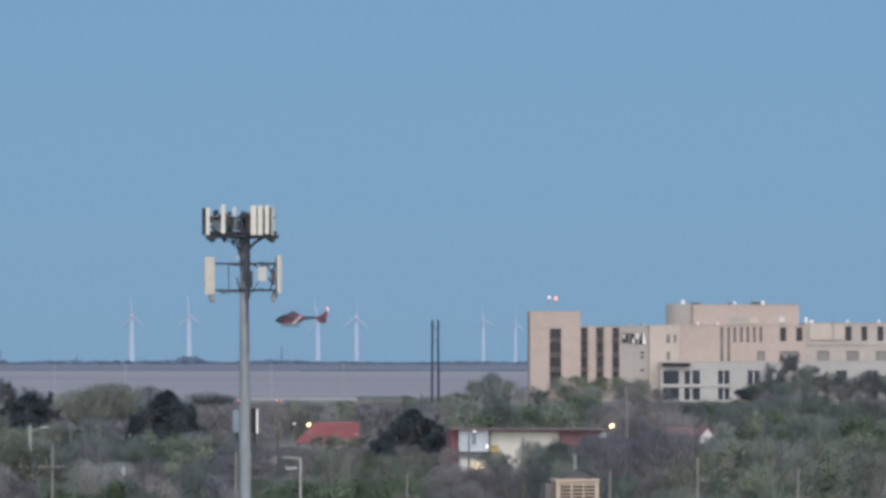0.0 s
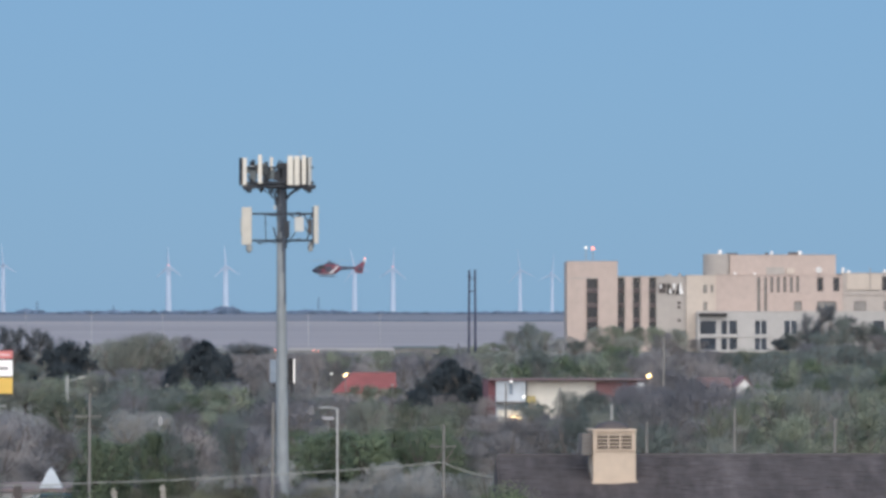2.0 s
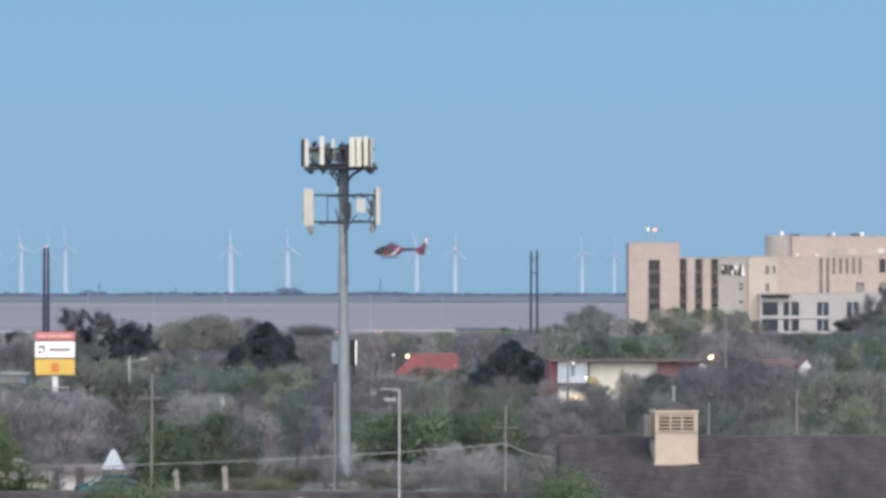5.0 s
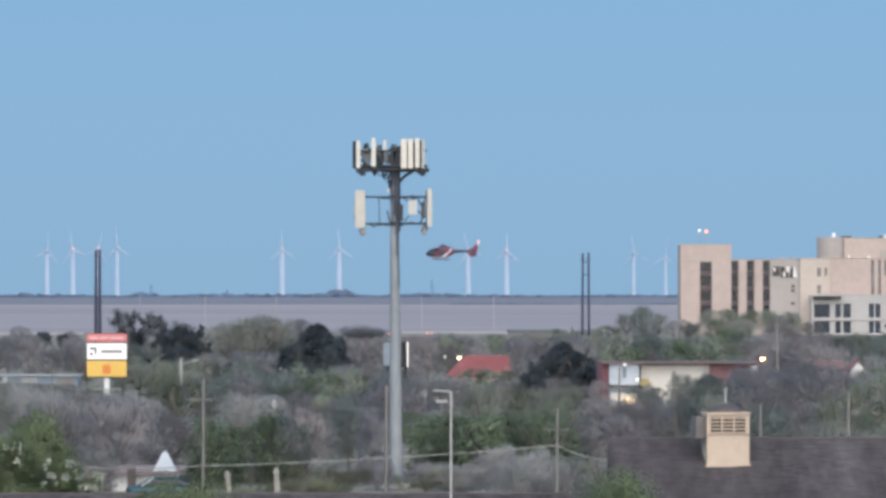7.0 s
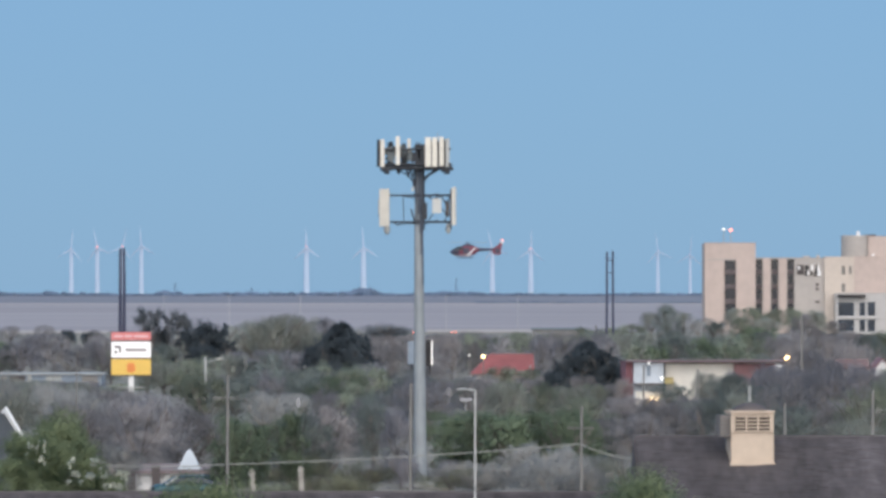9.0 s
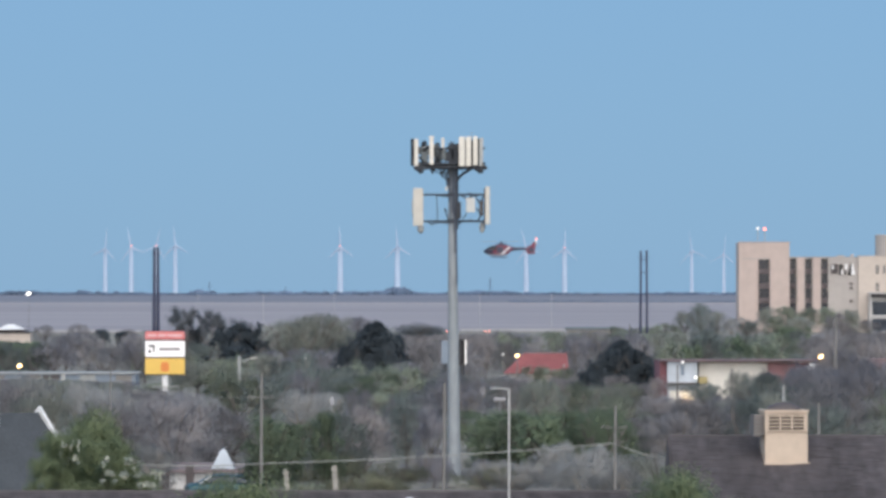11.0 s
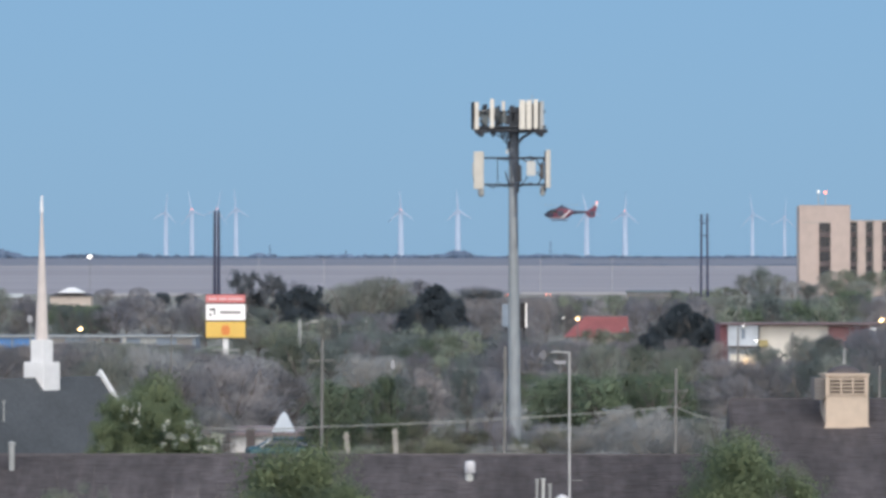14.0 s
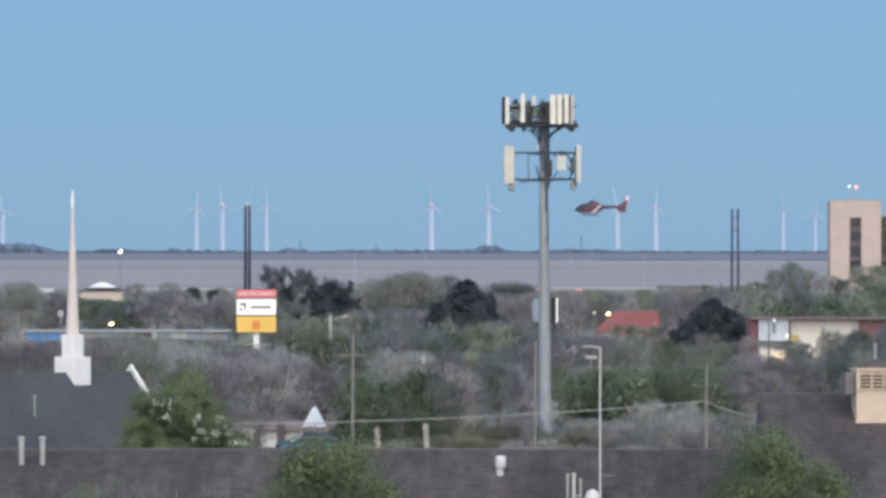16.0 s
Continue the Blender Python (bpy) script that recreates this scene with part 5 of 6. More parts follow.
def crown_mesh(name, seed, form, n, size, material, twiggy=False, slim=1.0):
    """Leaves or twigs gathered into tufts, tufts into uneven lobes, with gaps between them and a looser heart of large leaves."""
    rng = np.random.default_rng(seed)
    lobes = crown_lobes(rng, form)
    tufts = 9
    out = unit(rng.normal(size=(len(lobes) * tufts, 3)) + np.array([0, 0, 0.35]))
    owner = np.repeat(np.arange(len(lobes)), tufts)
    centre = lobes[owner, :3] + out * lobes[owner, 3:4] * rng.uniform(0.5, 0.95, (len(owner), 1))
    radius = lobes[owner, 3] * rng.uniform(0.28, 0.62, len(owner))
    w = radius ** 2 * (0.3 + np.clip(centre[:, 2], 0, 1))
    pick = rng.choice(len(owner), n, p=w / w.sum())
    direction = unit(rng.normal(size=(n, 3)))
    pts = centre[pick] + direction * radius[pick, None] * rng.uniform(0, 1, (n, 1)) ** 0.45
    s = size * rng.uniform(0.6, 1.3, (n, 1))
    heart = rng.random(n) < (0.06 if twiggy else 0.22 if form == "cone" else 0.2 if n > 40000 else 0.12)
    inside = owner[pick[heart]]
    pts[heart] = lobes[inside, :3] + direction[heart] * lobes[inside, 3:4] * rng.uniform(0.1, 0.6, (heart.sum(), 1))
    s[heart] *= 1.6 if twiggy else 2.7
    middle_z = lobes[owner[pick], 2]
    pts[:, 2] = np.maximum(middle_z + (pts[:, 2] - middle_z) / slim, 0.02)
    middle = np.array([0, 0, 0.3 if form == "cone" else 0.4])
    lobe_out = unit(pts - lobes[owner[pick], :3] + 1e-6)
    outward = unit(lobe_out * (0.1 if form == "cone" else 0.3) + (pts - middle) * 1.5 + np.array([0, 0, 0.12]) + rng.normal(size=(n, 3)) * 0.04)
    a = unit(rng.normal(size=(n, 3)))
    if twiggy:
        a = unit((pts - np.array([0, 0, 0.15])) * 0.9 + lobe_out * 0.5 + rng.normal(size=(n, 3)) * 0.42)
    b = unit(np.cross(a, rng.normal(size=(n, 3))))
    a, b = a * s * (2.7 if twiggy else 1.0), b * s * (0.2 if twiggy else 0.8)
    a[:, 2], b[:, 2] = a[:, 2] / slim, b[:, 2] / slim
    if form == "sprig":
        a[:, 2], b[:, 2], pts[:, 2] = a[:, 2] * 0.22, b[:, 2] * 0.22, centre[pick, 2]
    b[np.sum(np.cross(a, b) * outward, axis=1) < 0] *= -1
    v, f = cards(pts, a, b)
    me = bpy.data.meshes.new(name)
    me.from_pydata(v.tolist(), [], f.tolist())
    me.materials.append(material)
    me.polygons.foreach_set("use_smooth", [True] * len(me.polygons))
    me.normals_split_custom_set_from_vertices(np.repeat(outward, 3, 0).tolist())
    return me


def trunk_mesh(seed, form, stout=1.0, wide=1.0):
    rng = random.Random(seed)
    b = Build()
    if form == "cone":
        b.rod((0, 0, 0), (0, 0, 0.8), 0.028, 0.006, 7)
    else:
        fork = 0.2 if form == "mound" else 0.34
        b.rod((0, 0, 0), (0.01, 0, fork), 0.03, 0.022, 8)
        for k in range(11):
            a, reach, z = k * 2.4 + rng.uniform(-0.3, 0.3), rng.uniform(0.14, 0.34) * wide, rng.uniform(0.55, 0.92) * (0.5 + 0.5 * wide)
            if form == "mound":
                z *= 0.7
            p, q = Vector((0.01, 0, fork * rng.uniform(0.75, 1))), Vector((reach * math.cos(a), reach * math.sin(a), z))
            mid = p.lerp(q, 0.5) + Vector((0.03 * math.cos(a), 0.03 * math.sin(a), -0.02))
            b.rod(p, mid, 0.013 * stout, 0.009 * stout, 5, False).rod(mid, q, 0.009 * stout, 0.002 * stout, 5, False)
            for _ in range(3):
                e = q + Vector((rng.uniform(-0.12, 0.12), rng.uniform(-0.12, 0.12), rng.uniform(0.0, 0.12)))
                b.rod(mid.lerp(q, rng.uniform(0.2, 0.9)), e, 0.005, 0.001, 4, False)
    return b.mesh("trunk", True)


KINDS = {
    "bare": ("bare_tree", "round", M_TWIG, M_BARK, True, "bare grey-brown tree just coming into bud"),
    "tan": ("bare_tree", "round", M_TWIGTAN, M_BARK, True, "bare tree with warm tan-brown twigs"),
    "murk": ("bare_tree", "round", M_TWIGDARK, M_BARK, True, "dense leafless tree with dark mauve-grey twigs"),
    "pale": ("bare_tree", "round", M_TWIGPALE, M_PALEBARK, True, "pale grey bare tree with fine twigs"),
    "olive": ("budding_tree", "round", M_OLIVE, M_BARK, False, "budding tree with thin olive-green leaves"),
    "green": ("broadleaf_tree", "round", M_GREEN, M_DARKBARK, False, "broadleaf tree in fresh green leaf"),
    "deep": ("broadleaf_tree", "round", M_DEEPGREEN, M_DARKBARK, False, "broadleaf tree in deep green leaf"),
    "cedar": ("evergreen_tree", "cone", M_EVERGREEN, M_BARK, False, "dense dark evergreen cedar tree"),
    "dark": ("evergreen_tree", "round", M_EVERGREEN, M_BARK, False, "dark evergreen tree with a lumpy crown"),
    "willow": ("budding_tree", "round", M_OLIVE, M_BARK, True, "feathery budding tree with fine olive-green twigs"),
    "blossom": ("blossoming_tree", "sprig", M_BLOSSOM, M_DARKBARK, False, "small tree with scattered tufts of white blossom"),
    "misty": ("budding_tree", "round", M_PALEOLIVE, M_BARK, True, "airy budding tree with pale olive twigs"),
    "ash": ("evergreen_tree", "round", M_HAZEGREEN, M_BARK, False, "haze-greyed evergreen tree with a rounded crown"),
    "pine": ("evergreen_tree", "high", M_HAZEGREEN, M_BARK, False, "tall dark evergreen with a high rounded crown on a bare trunk"),
    "bloom": ("blossoming_tree", "round", M_PALEBLOOM, M_BARK, True, "airy tree in pale pinkish-white blossom"),
    "gloom": ("evergreen_tree", "round", M_HAZEGREEN, M_BARK, True, "dark blue-grey tree with ragged branches"),
    "fern": ("broadleaf_tree", "round", M_DEEPGREEN, M_BARK, True, "broadleaf tree with airy deep green foliage"),
    "limb": ("bare_tree", "round", M_TWIGPALE, M_PALEBARK, True, "leafless tree with pale forking limbs"),
    "dusk": ("broadleaf_tree", "round", M_DUSKY, M_BARK, True, "dusky grey-green tree with a thick crown"),
    "shrub": ("shrub", "mound", M_OLIVE, M_BARK, False, "low olive-green shrub in fresh leaf"),
    "brush": ("shrub", "mound", M_TWIGPALE, M_PALEBARK, True, "low pale shrub of leafless twigs"),
    "thicket": ("shrub", "mound", M_HAZEGREEN, M_BARK, False, "dense dark blue-grey thicket at the edge of the fields"),
    "heath": ("shrub", "mound", M_DULLOLIVE, M_BARK, True, "low dull olive shrub with feathery twigs"),
    "scrub": ("shrub", "mound", M_TWIGDARK, M_BARK, True, "low dark thicket of leafless twigs"),
}
MESHES = {}
DETAIL = {"far": (3000, 0.0178), "mid": (5600, 0.0136), "near": (9000, 0.0118), "close": (24000, 0.0088), "bush": (52000, 0.0056)}


def plant(kind, bearing, dist, height, spread, detail="mid", variant=0, turn=None):
    """One tree: trunk and crown, height and width in metres."""
    name, form, leaf, bark, twiggy, label = KINDS[kind]
    slim = round(height / spread * 2) / 2 if height > 1.6 * spread and form != "sprig" else 1.0
    key = (kind, detail, variant, slim)
    if key not in MESHES:
        n, size = DETAIL[detail]
        if twiggy:
            n, size = int(n * (0.06 if kind == "limb" else 1.15)), size * 1.25
        if kind == "blossom":
            n, size = int(n * 0.02), size * 3.2
        if form == "cone" or kind in ("dark", "ash", "pine"):
            n, size = int(n * 1.5), size * 1.15
        MESHES[key] = (crown_mesh("crown", sum(map(ord, kind)) + 7 * variant + len(detail), form, n, size, leaf, twiggy, slim), trunk_mesh(variant + len(kind), form, 2.6 if kind == "limb" else 1.0, 0.45 if detail == "bush" or kind in ("green", "blossom") else 1.0))
        MESHES[key][1].materials.append(bark)
    crown, trunk = MESHES[key]
    x, y = at(bearing, dist)
    t = thing(name, (x, y, ground_height(y)), 0, label, "tree" if form != "mound" else "shrub", name + "s")
    t.matrix_basis = pose(x, y, ground_height(y), 0, 0, random.uniform(0, 360) if turn is None else turn) @ Matrix.Diagonal((spread, spread, height, 1))
    part("trunk", trunk, None, t)
    part("crown", crown, None, t)
    return t


# sight lines that stay open in front of the buildings and signs: bearings, lowest drop of the canopy, distance
OPEN = [(-38.6, -35.0, 14.6, 600), (-1.7, 2.2, 34.3, 372), (-54.8, -46.2, 18.0, 600), (8.0, 13.5, 14.8, 720), (13.5, 20.8, 13.6, 720), (35.5, 45, 18.8, 560), (45, 49.5, 15.0, 560), (49.5, 56, 13.6, 560), (56, 66, 13.2, 560),
        (76, 80.4, 12.4, 566), (80.4, 84.6, 13.2, 566), (-93, -84.5, 15.8, 720), (-84.5, -55.5, 15.5, 720), (-82.5, -73.8, 8.4, 1350)]
OPEN += [(49.8, 54.6, 7.4, 1405), (2.5, 31, 21.8, 420), (-36, -17, 22.2, 420), (-21, -8, 17.6, 528), (21.5, 27.2, 16.2, 560), (0.6, 3.2, 13.0, 600), (-21.5, -7.8, 13.0, 650), (21, 36.5, 13.8, 600), (-50.5, -40, 7.6, 800), (-43, -33, 11.5, 750), (-33, -17, 10.2, 860),
         (-98, -20, 7.2, 5000), (-5, 40, 7.0, 5000), (40, 125, 5.6, 5000), (73, 87, 7.0, 5000), (-40, -20, 5.0, 5000), (-11, -1, 7.4, 5000)]


def canopy_limit(bearing, dist, spread):
    w = spread / 2 / dist * 1000
    drop = 0.0
    for b0, b1, low, far in OPEN:
        if dist < far and bearing + w > b0 and bearing - w < b1:
            drop = max(drop, low)
    return rise(drop, dist)


# which trees grow where: bearings, drops below eye level, and the kinds with their shares
PLAN = [
    (-102, -87, 4, 11, (("misty", 3), ("bare", 2))), (-82, -72, 9, 14, (("deep", 3), ("dusk", 3))), (-102, -55, 4, 15, (("murk", 5), ("bare", 4))),
    (-102, -76, 15, 22, (("tan", 4), ("bare", 5))), (-76, -55, 15, 22, (("misty", 4), ("pale", 4))), (-62, -40, 18, 31, (("bare", 7), ("pale", 3), ("murk", 1))), (-102, -55, 22, 40, (("pale", 4), ("olive", 3), ("bare", 3))),
    (-55, -36, 9, 18, (("olive", 5), ("misty", 5))), (-37, -18, 8, 16.5, (("murk", 5), ("dusk", 3))), (-31, -19, 16.5, 21.5, (("pale", 4), ("tan", 4), ("bare", 2))), (-40, -31, 16.5, 21.5, (("murk", 5), ("dusk", 4))), (-37, -17, 21.5, 31, (("deep", 7), ("dusk", 2))),
]
PLAN += [
    (-21, -9, 12, 19, (("olive", 3), ("dusk", 4), ("fern", 3))), (-21, -8, 19, 24, (("dusk", 4), ("tan", 2), ("willow", 2), ("murk", 2))), (-18, 0, 24, 32, (("pale", 4), ("bare", 4), ("dusk", 2))), (-12, 8, 7, 13, (("tan", 7), ("bare", 3))), (-9, 9, 13, 22, (("murk", 6), ("bare", 1), ("dusk", 4))),
    (8, 34, 7, 13, (("bare", 4), ("murk", 2), ("willow", 3))), (3, 22, 13, 17, (("bare", 4), ("tan", 3), ("olive", 3))), (9, 33, 17, 21.5, (("misty", 5), ("willow", 4))), (0, 33, 21.5, 27.5, (("deep", 9), ("green", 1))), (0, 40, 27.5, 40, (("pale", 6), ("misty", 4))), (22, 38, 13, 21.5, (("tan", 4), ("bare", 6))),
]
PLAN += [
    (32, 41, 4, 12, (("olive", 6), ("misty", 4))), (33, 45, 18, 40, (("murk", 2), ("bare", 5), ("tan", 4))), (45, 58, 13, 40, (("dusk", 4), ("misty", 4), ("murk", 2), ("bare", 1))), (41, 63, 4, 12.5, (("dusk", 4), ("deep", 3), ("olive", 3))), (63, 79, 4, 12, (("bare", 4), ("tan", 5))),
    (60, 79, 12, 17, (("murk", 8), ("bare", 2))), (58, 79, 17, 23, (("misty", 6), ("dusk", 2), ("olive", 2), ("bare", 1))), (58, 92, 23, 40, (("olive", 5), ("misty", 5))), (77, 92, 4, 12, (("dusk", 5), ("olive", 4))), (79, 108, 15.5, 24, (("misty", 5), ("olive", 4), ("pale", 2))),
    (88, 120, 9.5, 17, (("deep", 4), ("olive", 4), ("dusk", 2))), (84, 120, 4, 9.5, (("dusk", 7), ("murk", 2))), (79, 120, 12, 40, (("misty", 5), ("olive", 2), ("pale", 2))),
]


def species(rng, bearing, drop):
    for b0, b1, d0, d1, mix in PLAN:
        if b0 <= bearing < b1 and d0 <= drop < d1:
            kind = rng.choices([k for k, _ in mix], [w for _, w in mix])[0]
            return {"olive": "willow", "deep": "fern"}.get(kind, kind) if rng.random() < 0.4 else kind
    return rng.choice(("bare", "pale", "olive"))


def low_form(kind):
    return "brush" if kind in ("tan", "pale", "bare", "misty") else "scrub" if kind in ("murk", "dusk") else "shrub"


def rise_drop(height, dist):
    return (EYE - height) / dist * 1000


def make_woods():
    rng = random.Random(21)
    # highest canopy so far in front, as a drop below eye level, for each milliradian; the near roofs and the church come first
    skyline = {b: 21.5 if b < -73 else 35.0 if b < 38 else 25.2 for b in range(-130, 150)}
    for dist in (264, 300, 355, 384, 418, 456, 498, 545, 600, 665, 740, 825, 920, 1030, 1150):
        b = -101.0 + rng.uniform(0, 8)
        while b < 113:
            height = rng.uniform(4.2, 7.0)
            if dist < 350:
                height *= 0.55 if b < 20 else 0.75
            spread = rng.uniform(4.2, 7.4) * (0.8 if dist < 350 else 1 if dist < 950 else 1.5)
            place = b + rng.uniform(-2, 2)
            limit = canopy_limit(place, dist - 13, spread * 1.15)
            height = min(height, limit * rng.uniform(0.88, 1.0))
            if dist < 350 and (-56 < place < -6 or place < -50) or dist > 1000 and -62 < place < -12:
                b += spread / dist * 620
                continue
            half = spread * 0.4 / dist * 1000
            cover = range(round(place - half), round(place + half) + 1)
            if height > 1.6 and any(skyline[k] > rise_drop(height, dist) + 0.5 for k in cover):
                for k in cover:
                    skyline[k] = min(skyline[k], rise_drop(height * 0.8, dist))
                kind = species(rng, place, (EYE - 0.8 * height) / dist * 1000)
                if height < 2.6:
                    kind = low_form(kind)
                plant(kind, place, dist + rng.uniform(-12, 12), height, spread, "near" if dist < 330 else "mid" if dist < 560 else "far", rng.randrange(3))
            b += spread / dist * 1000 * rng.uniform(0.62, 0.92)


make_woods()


def make_screens():
    """Trees and shrubs that stand close in front of the buildings."""
    rng = random.Random(8)
    for b0, b1, drop, dist, kinds in (
            (35.5, 44.5, 19.4, 548, "bare tan"), (44, 50, 15.4, 546, "dusk bare"), (50, 57, 13.9, 540, "dusk misty"), (56, 64, 13.3, 536, "murk bare dusk"), (64, 72, 12.7, 536, "murk"), (72, 79.5, 11.8, 540, "murk bare"), (80, 85, 13.2, 545, "bare misty"), (85, 96, 11.6, 540, "olive deep"),
            (7.5, 12.5, 15.0, 680, "bare tan"), (13, 20, 13.2, 676, "tan olive"), (-97, -84, 15.8, 684, "tan bare"), (-84, -76, 15.3, 684, "bare murk"), (-76, -70, 14.6, 684, "bare murk"), (-71, -57, 13.9, 684, "bare misty murk"), (-83, -72, 9.0, 1300, "murk bare"), (-54.5, -46, 18.2, 588, "olive misty"), (-21, -8, 13.2, 632, "olive dusk"), (21, 36, 15.0, 585, "bare tan")):
        b = b0
        while b < b1:
            height = rise(drop + rng.uniform(-0.2, 1.2), dist)
            spread = rng.uniform(3.2, 5.0)
            kind = rng.choice(kinds.split())
            if height > 1.4:
                plant(low_form(kind) if height < 2.6 else kind, b + rng.uniform(0, 2), dist + rng.uniform(-8, 4), height, spread, "mid" if dist < 700 else "far", rng.randrange(3))
            b += spread / dist * 1000 * 0.62


make_screens()


def plant_all(*specs):
    for spec in specs:
        plant(*spec, variant=1)


# single trees that stand out: evergreens round the signs and the red roof
plant_all(("cedar", -13.7, 650, 9.1, 12.2, "close"), ("cedar", -9.6, 655, 5.0, 7.5, "mid"), ("dark", -17.2, 648, 6.8, 5.2, "near"), ("dark", -11.0, 648, 7.3, 5.2, "near"), ("cedar", 29.8, 600, 7.3, 10.2, "close"), ("dark", 27.4, 597, 5.9, 5.6, "near"), ("dark", 32.6, 598, 6.1, 5.0, "near"), ("dark", 24.2, 556, 4.3, 3.8, "mid"), ("dark", 34.0, 605, 4.8, 4.2, "mid"), ("tan", 36.4, 551, 3.7, 2.6, "mid"),
          ("pine", -47.2, 800, 10.4, 4.6, "mid"), ("pine", -42.9, 800, 9.8, 4.4, "mid"), ("ash", -45.0, 802, 6.6, 6.0, "mid"), ("dark", -36.0, 750, 8.4, 8.6, "near"), ("dark", -39.8, 745, 7.2, 6.6, "mid"), ("dark", -38.0, 740, 5.0, 6.0, "mid"), ("dusk", -45.5, 790, 5.0, 8.0, "mid"))
# olive trees at their feet
plant_all(("dusk", -17.6, 542, 4.1, 7.6, "mid"), ("fern", -13.2, 538, 3.9, 7.0, "mid"), ("willow", -9.8, 534, 3.5, 6.0, "mid"), ("misty", -45.0, 640, 4.1, 8.0, "mid"), ("olive", -41.0, 636, 3.9, 7.0, "mid"), ("misty", -37.5, 640, 3.4, 6.0, "mid"), ("misty", -33.3, 700, 4.4, 6.0, "mid"))
plant_all(("scrub", -79.0, 690, 2.0, 4.5, "mid"), ("scrub", -73.5, 691, 1.9, 4.0, "mid"), ("brush", -64.0, 690, 2.0, 5.0, "mid"), ("scrub", -58.5, 690, 1.9, 4.0, "mid"))
# pale budding trees behind them
plant_all(("misty", -29.5, 860, 7.6, 9.0, "near"), ("misty", -24.0, 860, 8.6, 12.0, "near"), ("misty", -20.5, 865, 8.3, 8.0, "near"), ("misty", -32.0, 900, 6.8, 8.0, "mid"), ("misty", -26.5, 855, 7.4, 7.0, "mid"),
          ("thicket", -7.0, 1480, 5.8, 9.0, "mid"), ("thicket", -3.6, 1485, 4.6, 9.0, "mid"), ("thicket", -5.4, 1478, 5.4, 10.0, "mid"), ("murk", -16.0, 1400, 5.6, 8.0, "mid"), ("pale", -12.0, 1300, 4.0, 9.0, "far"))
# in front of the hospital, west end
plant_all(("dusk", 44.0, 1400, 8.7, 9.5, "near"), ("misty", 41.2, 1410, 7.2, 7.0, "mid"), ("misty", 46.8, 1420, 7.2, 7.0, "mid"), ("pale", 49.5, 1400, 5.6, 6.0, "mid"), ("dusk", 52.2, 1410, 5.0, 7.0, "mid"), ("willow", 38.5, 1350, 4.6, 9.0, "mid"), ("olive", 35.0, 1300, 4.4, 10.0, "mid"), ("olive", 30.0, 1300, 4.0, 10.0, "mid"),
          ("misty", 56.0, 1500, 7.9, 8.0, "near"), ("willow", 59.5, 1480, 8.2, 9.0, "near"), ("willow", 63.0, 1490, 7.8, 8.0, "near"), ("willow", 57.5, 1440, 5.8, 9.0, "mid"), ("willow", 66.5, 1480, 8.0, 8.0, "near"), ("misty", 70.0, 1470, 7.4, 9.0, "near"))
plant_all(("bare", 68.2, 1465, 6.4, 8.0, "mid"), ("misty", 61.5, 1440, 5.6, 9.0, "mid"), ("bloom", 51.6, 1420, 5.8, 5.0, "mid"), ("bloom", 53.8, 1425, 5.0, 4.0, "mid"), ("bare", 73.5, 1500, 4.6, 8.0, "mid"), ("brush", 78.0, 1500, 1.7, 12.0, "mid"), ("shrub", 84.0, 1480, 1.8, 12.0, "mid"))
# in front of the hospital, east end
plant_all(("gloom", 96.6, 1480, 14.6, 8.0, "close"), ("gloom", 93.6, 1485, 10.6, 9.0, "near"), ("dusk", 99.6, 1470, 10.4, 9.0, "near"), ("dusk", 103.6, 1475, 9.4, 10.0, "mid"), ("gloom", 111.0, 1490, 9.4, 12.0, "mid"), ("dusk", 91.0, 1460, 7.0, 9.0, "mid"), ("dusk", 95.5, 1490, 8.0, 10.0, "mid"), ("gloom", 101.4, 1490, 11.6, 6.0, "mid"),
          ("dusk", 107.5, 1500, 8.0, 12.0, "mid"), ("dusk", 114.0, 1500, 9.0, 12.0, "mid"), ("dark", 88.4, 1480, 4.8, 7.0, "mid"), ("bare", 106.0, 1460, 6.0, 10.0, "mid"), ("dusk", 96.5, 1465, 7.0, 12.0, "mid"))
# far side of the western town
plant_all(("bare", -66.0, 1300, 4.6, 6.0, "far"), ("dark", -62.0, 1250, 3.8, 5.0, "far"), ("dark", -58.5, 1250, 3.4, 4.0, "far"), ("bare", -57.0, 1250, 3.8, 5.0, "far"), ("bare", -72.0, 1250, 4.6, 6.0, "far"), ("misty", -93.0, 1000, 6.4, 9.0, "mid"), ("bare", -88.0, 900, 4.8, 8.0, "far"), ("deep", -79.5, 900, 4.2, 7.0, "mid"), ("deep", -74.5, 900, 4.0, 6.0, "mid"))
# deep green belt round the mast and the bare trees west of it
plant_all(("deep", -33.0, 335, 4.6, 4.2, "near"), ("deep", -29.0, 338, 4.2, 3.6, "near"), ("deep", -22.5, 345, 4.8, 3.4, "near"), ("deep", 6.5, 364, 4.1, 4.6, "near"), ("deep", 11.5, 362, 4.3, 5.2, "near"), ("deep", 16.5, 360, 4.3, 4.6, "near"), ("deep", 20.5, 362, 4.4, 5.2, "near"), ("deep", 25.0, 364, 4.2, 4.6, "near"), ("deep", 29.0, 366, 4.3, 4.4, "near"),
          ("bare", -54.0, 365, 5.8, 6.6, "near"), ("bare", -48.0, 368, 5.4, 6.6, "near"), ("bare", -60.5, 345, 5.4, 6.0, "near"), ("bare", -42.5, 372, 4.6, 6.0, "near"), ("tan", -15.5, 372, 4.4, 4.6, "near"), ("dusk", -8.0, 378, 4.6, 4.0, "near"))
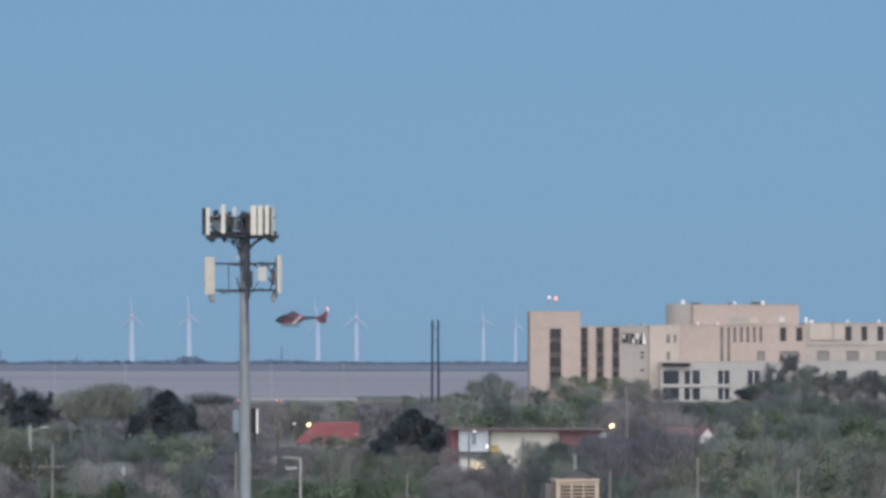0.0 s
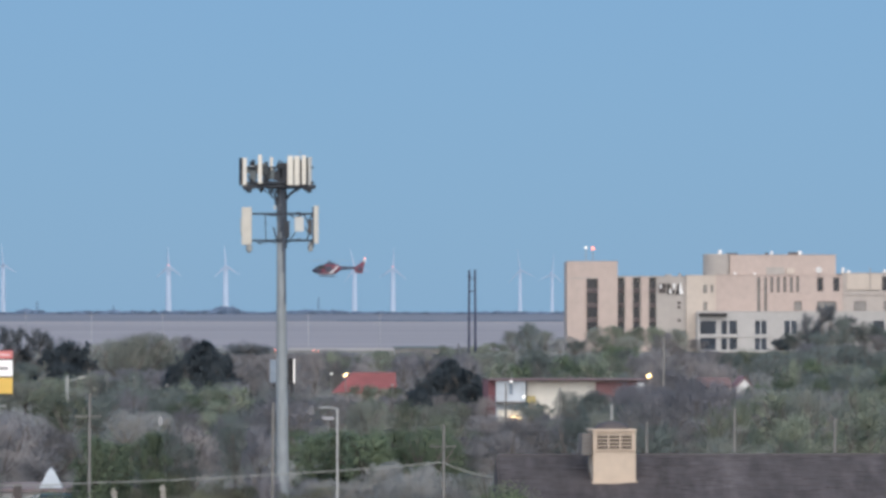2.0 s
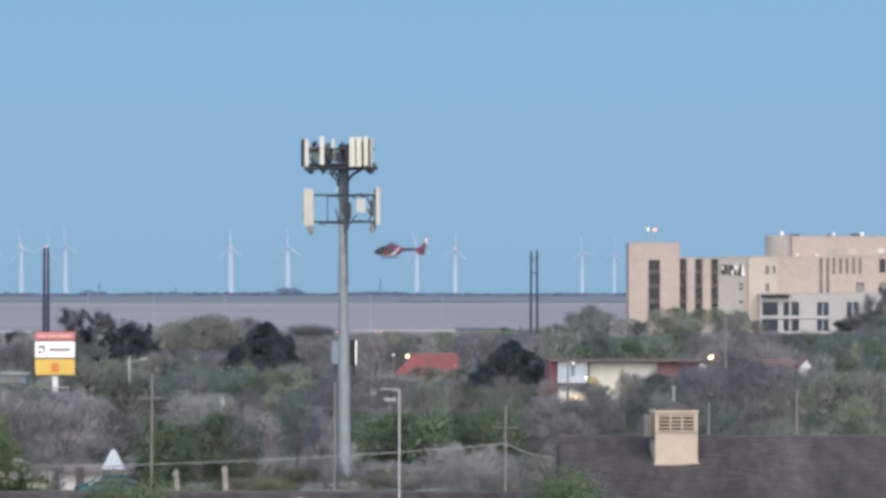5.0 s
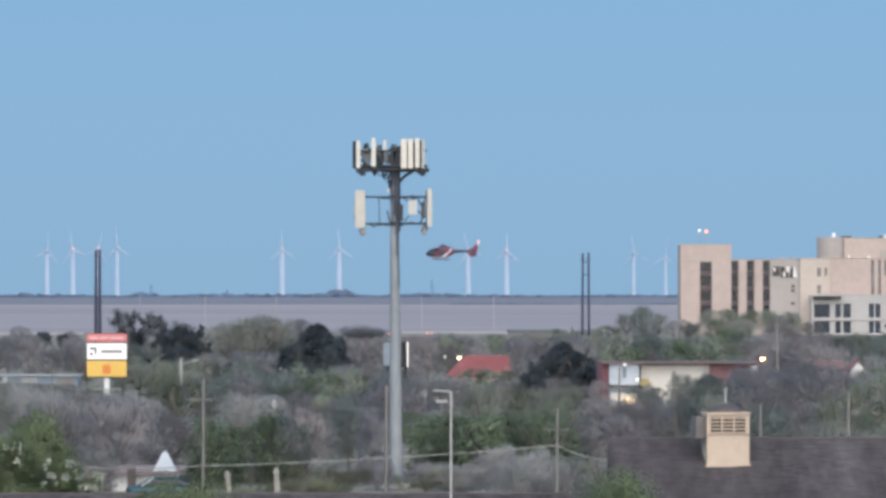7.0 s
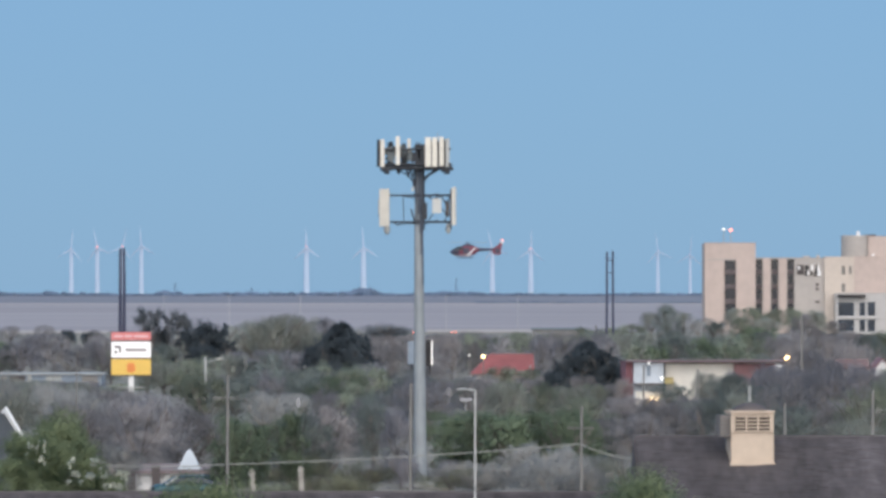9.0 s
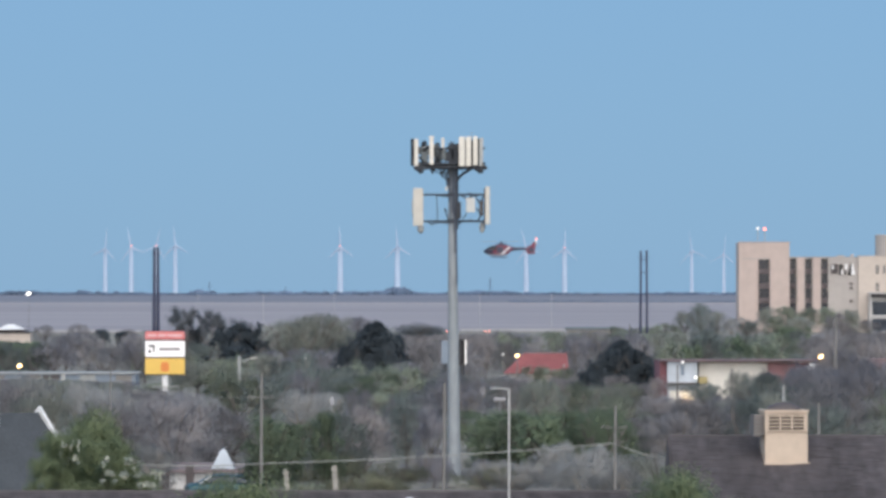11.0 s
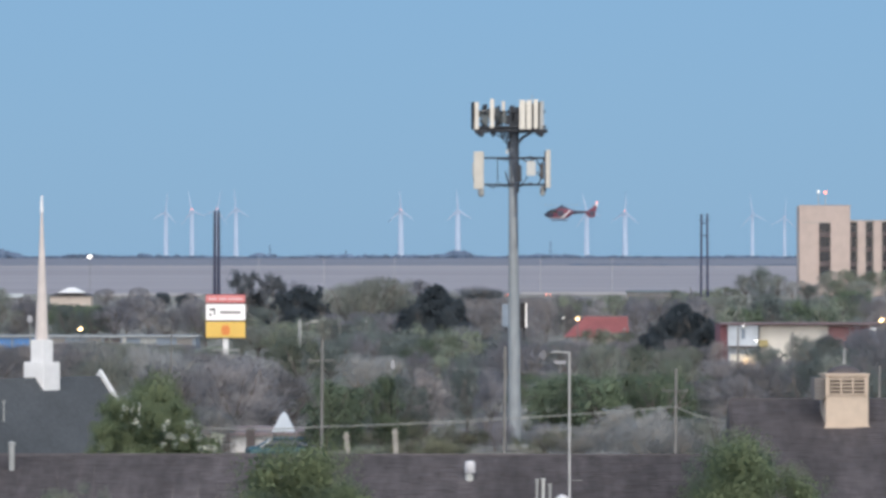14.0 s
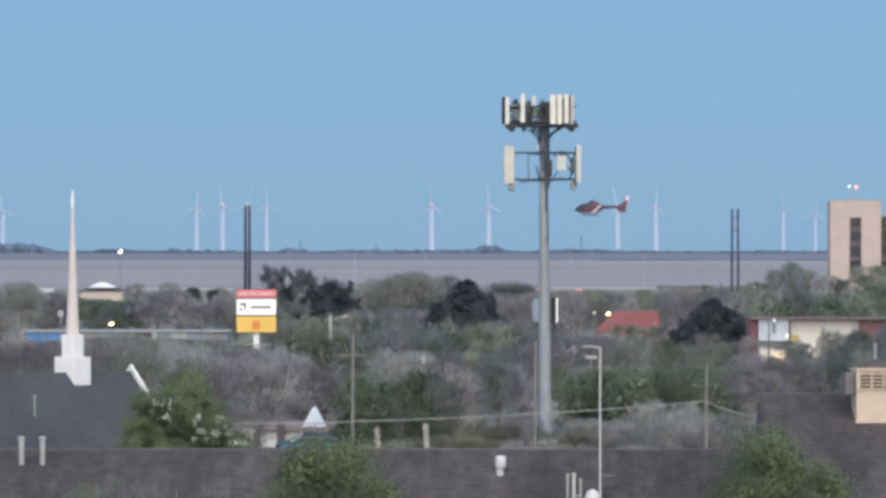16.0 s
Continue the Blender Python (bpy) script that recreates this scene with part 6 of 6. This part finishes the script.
# the green tree with white blossom beside the church
plant_all(("green", -63.5, 236, 7.0, 4.6, "close"), ("green", -70.0, 233, 6.6, 2.8, "close"), ("green", -72.0, 232, 5.6, 2.6, "close"), ("green", -67.4, 234, 6.7, 3.2, "close"), ("green", -61.0, 232.5, 6.4, 3.6, "close"), ("green", -55.4, 233, 4.9, 2.6, "close"), ("green", -58.4, 232.5, 5.7, 3.0, "close"), ("green", -66.5, 240, 6.2, 3.6, "close"), ("green", -57.4, 233, 4.4, 3.2, "close"), ("green", -65.0, 232, 4.2, 4.6, "close"), ("green", -60.4, 231.5, 3.9, 4.2, "close"), ("blossom", -58.4, 229.5, 5.3, 1.9, "near"), ("blossom", -57.4, 229.0, 4.8, 2.2, "near"), ("blossom", -67.6, 229, 6.0, 1.1, "near"), ("blossom", -55.6, 229.5, 4.75, 2.2, "near"))
# scrub behind the near roof
plant_all(("heath", -13.5, 318, 2.6, 3.6, "near"), ("scrub", -5.0, 358, 2.6, 3.6, "near"), ("scrub", -3.2, 346, 3.2, 2.4, "near"), ("murk", -3.6, 368, 4.3, 3.2, "near"), ("heath", -9.5, 340, 2.2, 3.4, "near"), ("heath", -16.5, 350, 2.9, 4.0, "near"), ("heath", -23.0, 346, 2.6, 4.0, "near"), ("scrub", -30.0, 350, 2.4, 4.0, "near"), ("scrub", -36.0, 350, 2.4, 4.0, "near"),
          ("scrub", 4.0, 353, 2.5, 2.6, "near"), ("heath", 5.5, 337, 2.3, 3.4, "near"), ("brush", 10.5, 336, 2.4, 3.6, "near"), ("brush", 18.0, 336, 2.4, 3.6, "near"), ("brush", 26.5, 340, 3.0, 4.2, "near"), ("brush", 34.5, 336, 3.0, 4.0, "near"))
plant_all(("shrub", 40.0, 330, 3.0, 4.0, "near"), ("pale", 18.0, 352, 2.7, 4.0, "near"), ("pale", -52.5, 330, 3.2, 3.4, "near"), ("heath", -18.5, 330, 2.0, 3.0, "near"), ("shrub", -25.5, 328, 1.6, 2.4, "near"), ("brush", 7.0, 351, 2.4, 3.0, "near"), ("brush", 14.0, 346, 2.6, 4.0, "near"), ("brush", 22.5, 344, 3.1, 4.2, "near"), ("brush", 30.0, 344, 2.8, 3.6, "near"), ("pale", 24.5, 338, 2.9, 3.4, "near"))
# trees below the near roofs
plant_all(("green", -36.8, 112, 8.7, 4.2, "bush"), ("green", -33.6, 112, 8.3, 4.0, "bush"), ("deep", -41.0, 111, 7.85, 3.6, "bush"), ("green", -31.0, 113, 7.9, 3.4, "bush"), ("green", -44.6, 112, 7.35, 3.2, "bush"),
          ("green", 42.6, 112, 8.8, 4.5, "bush"), ("deep", 41.0, 113, 8.6, 4.0, "bush"), ("green", 46.0, 112, 8.3, 3.4, "bush"), ("green", 38.8, 111, 8.1, 3.4, "bush"))
plant_all(("limb", -61.0, 116, 7.7, 1.6, "close"), ("limb", -48.8, 117, 7.9, 1.2, "close"), ("willow", -78.4, 117, 7.6, 2.4, "close"), ("bare", -72.0, 117, 7.2, 2.0, "close"), ("bare", -68.0, 116, 7.3, 2.0, "close"), ("bare", -50.5, 116, 7.5, 2.0, "close"))
# twigs over the gable of the taller block
plant_all(("tan", 41.0, 140, 7.7, 1.6, "close"), ("pale", 38.0, 141, 7.6, 1.2, "close"), ("pale", 56.0, 170, 8.2, 2.6, "close"), ("bare", 70.0, 133, 6.9, 3.0, "close"), ("bare", 97.0, 133, 6.9, 3.0, "close"))
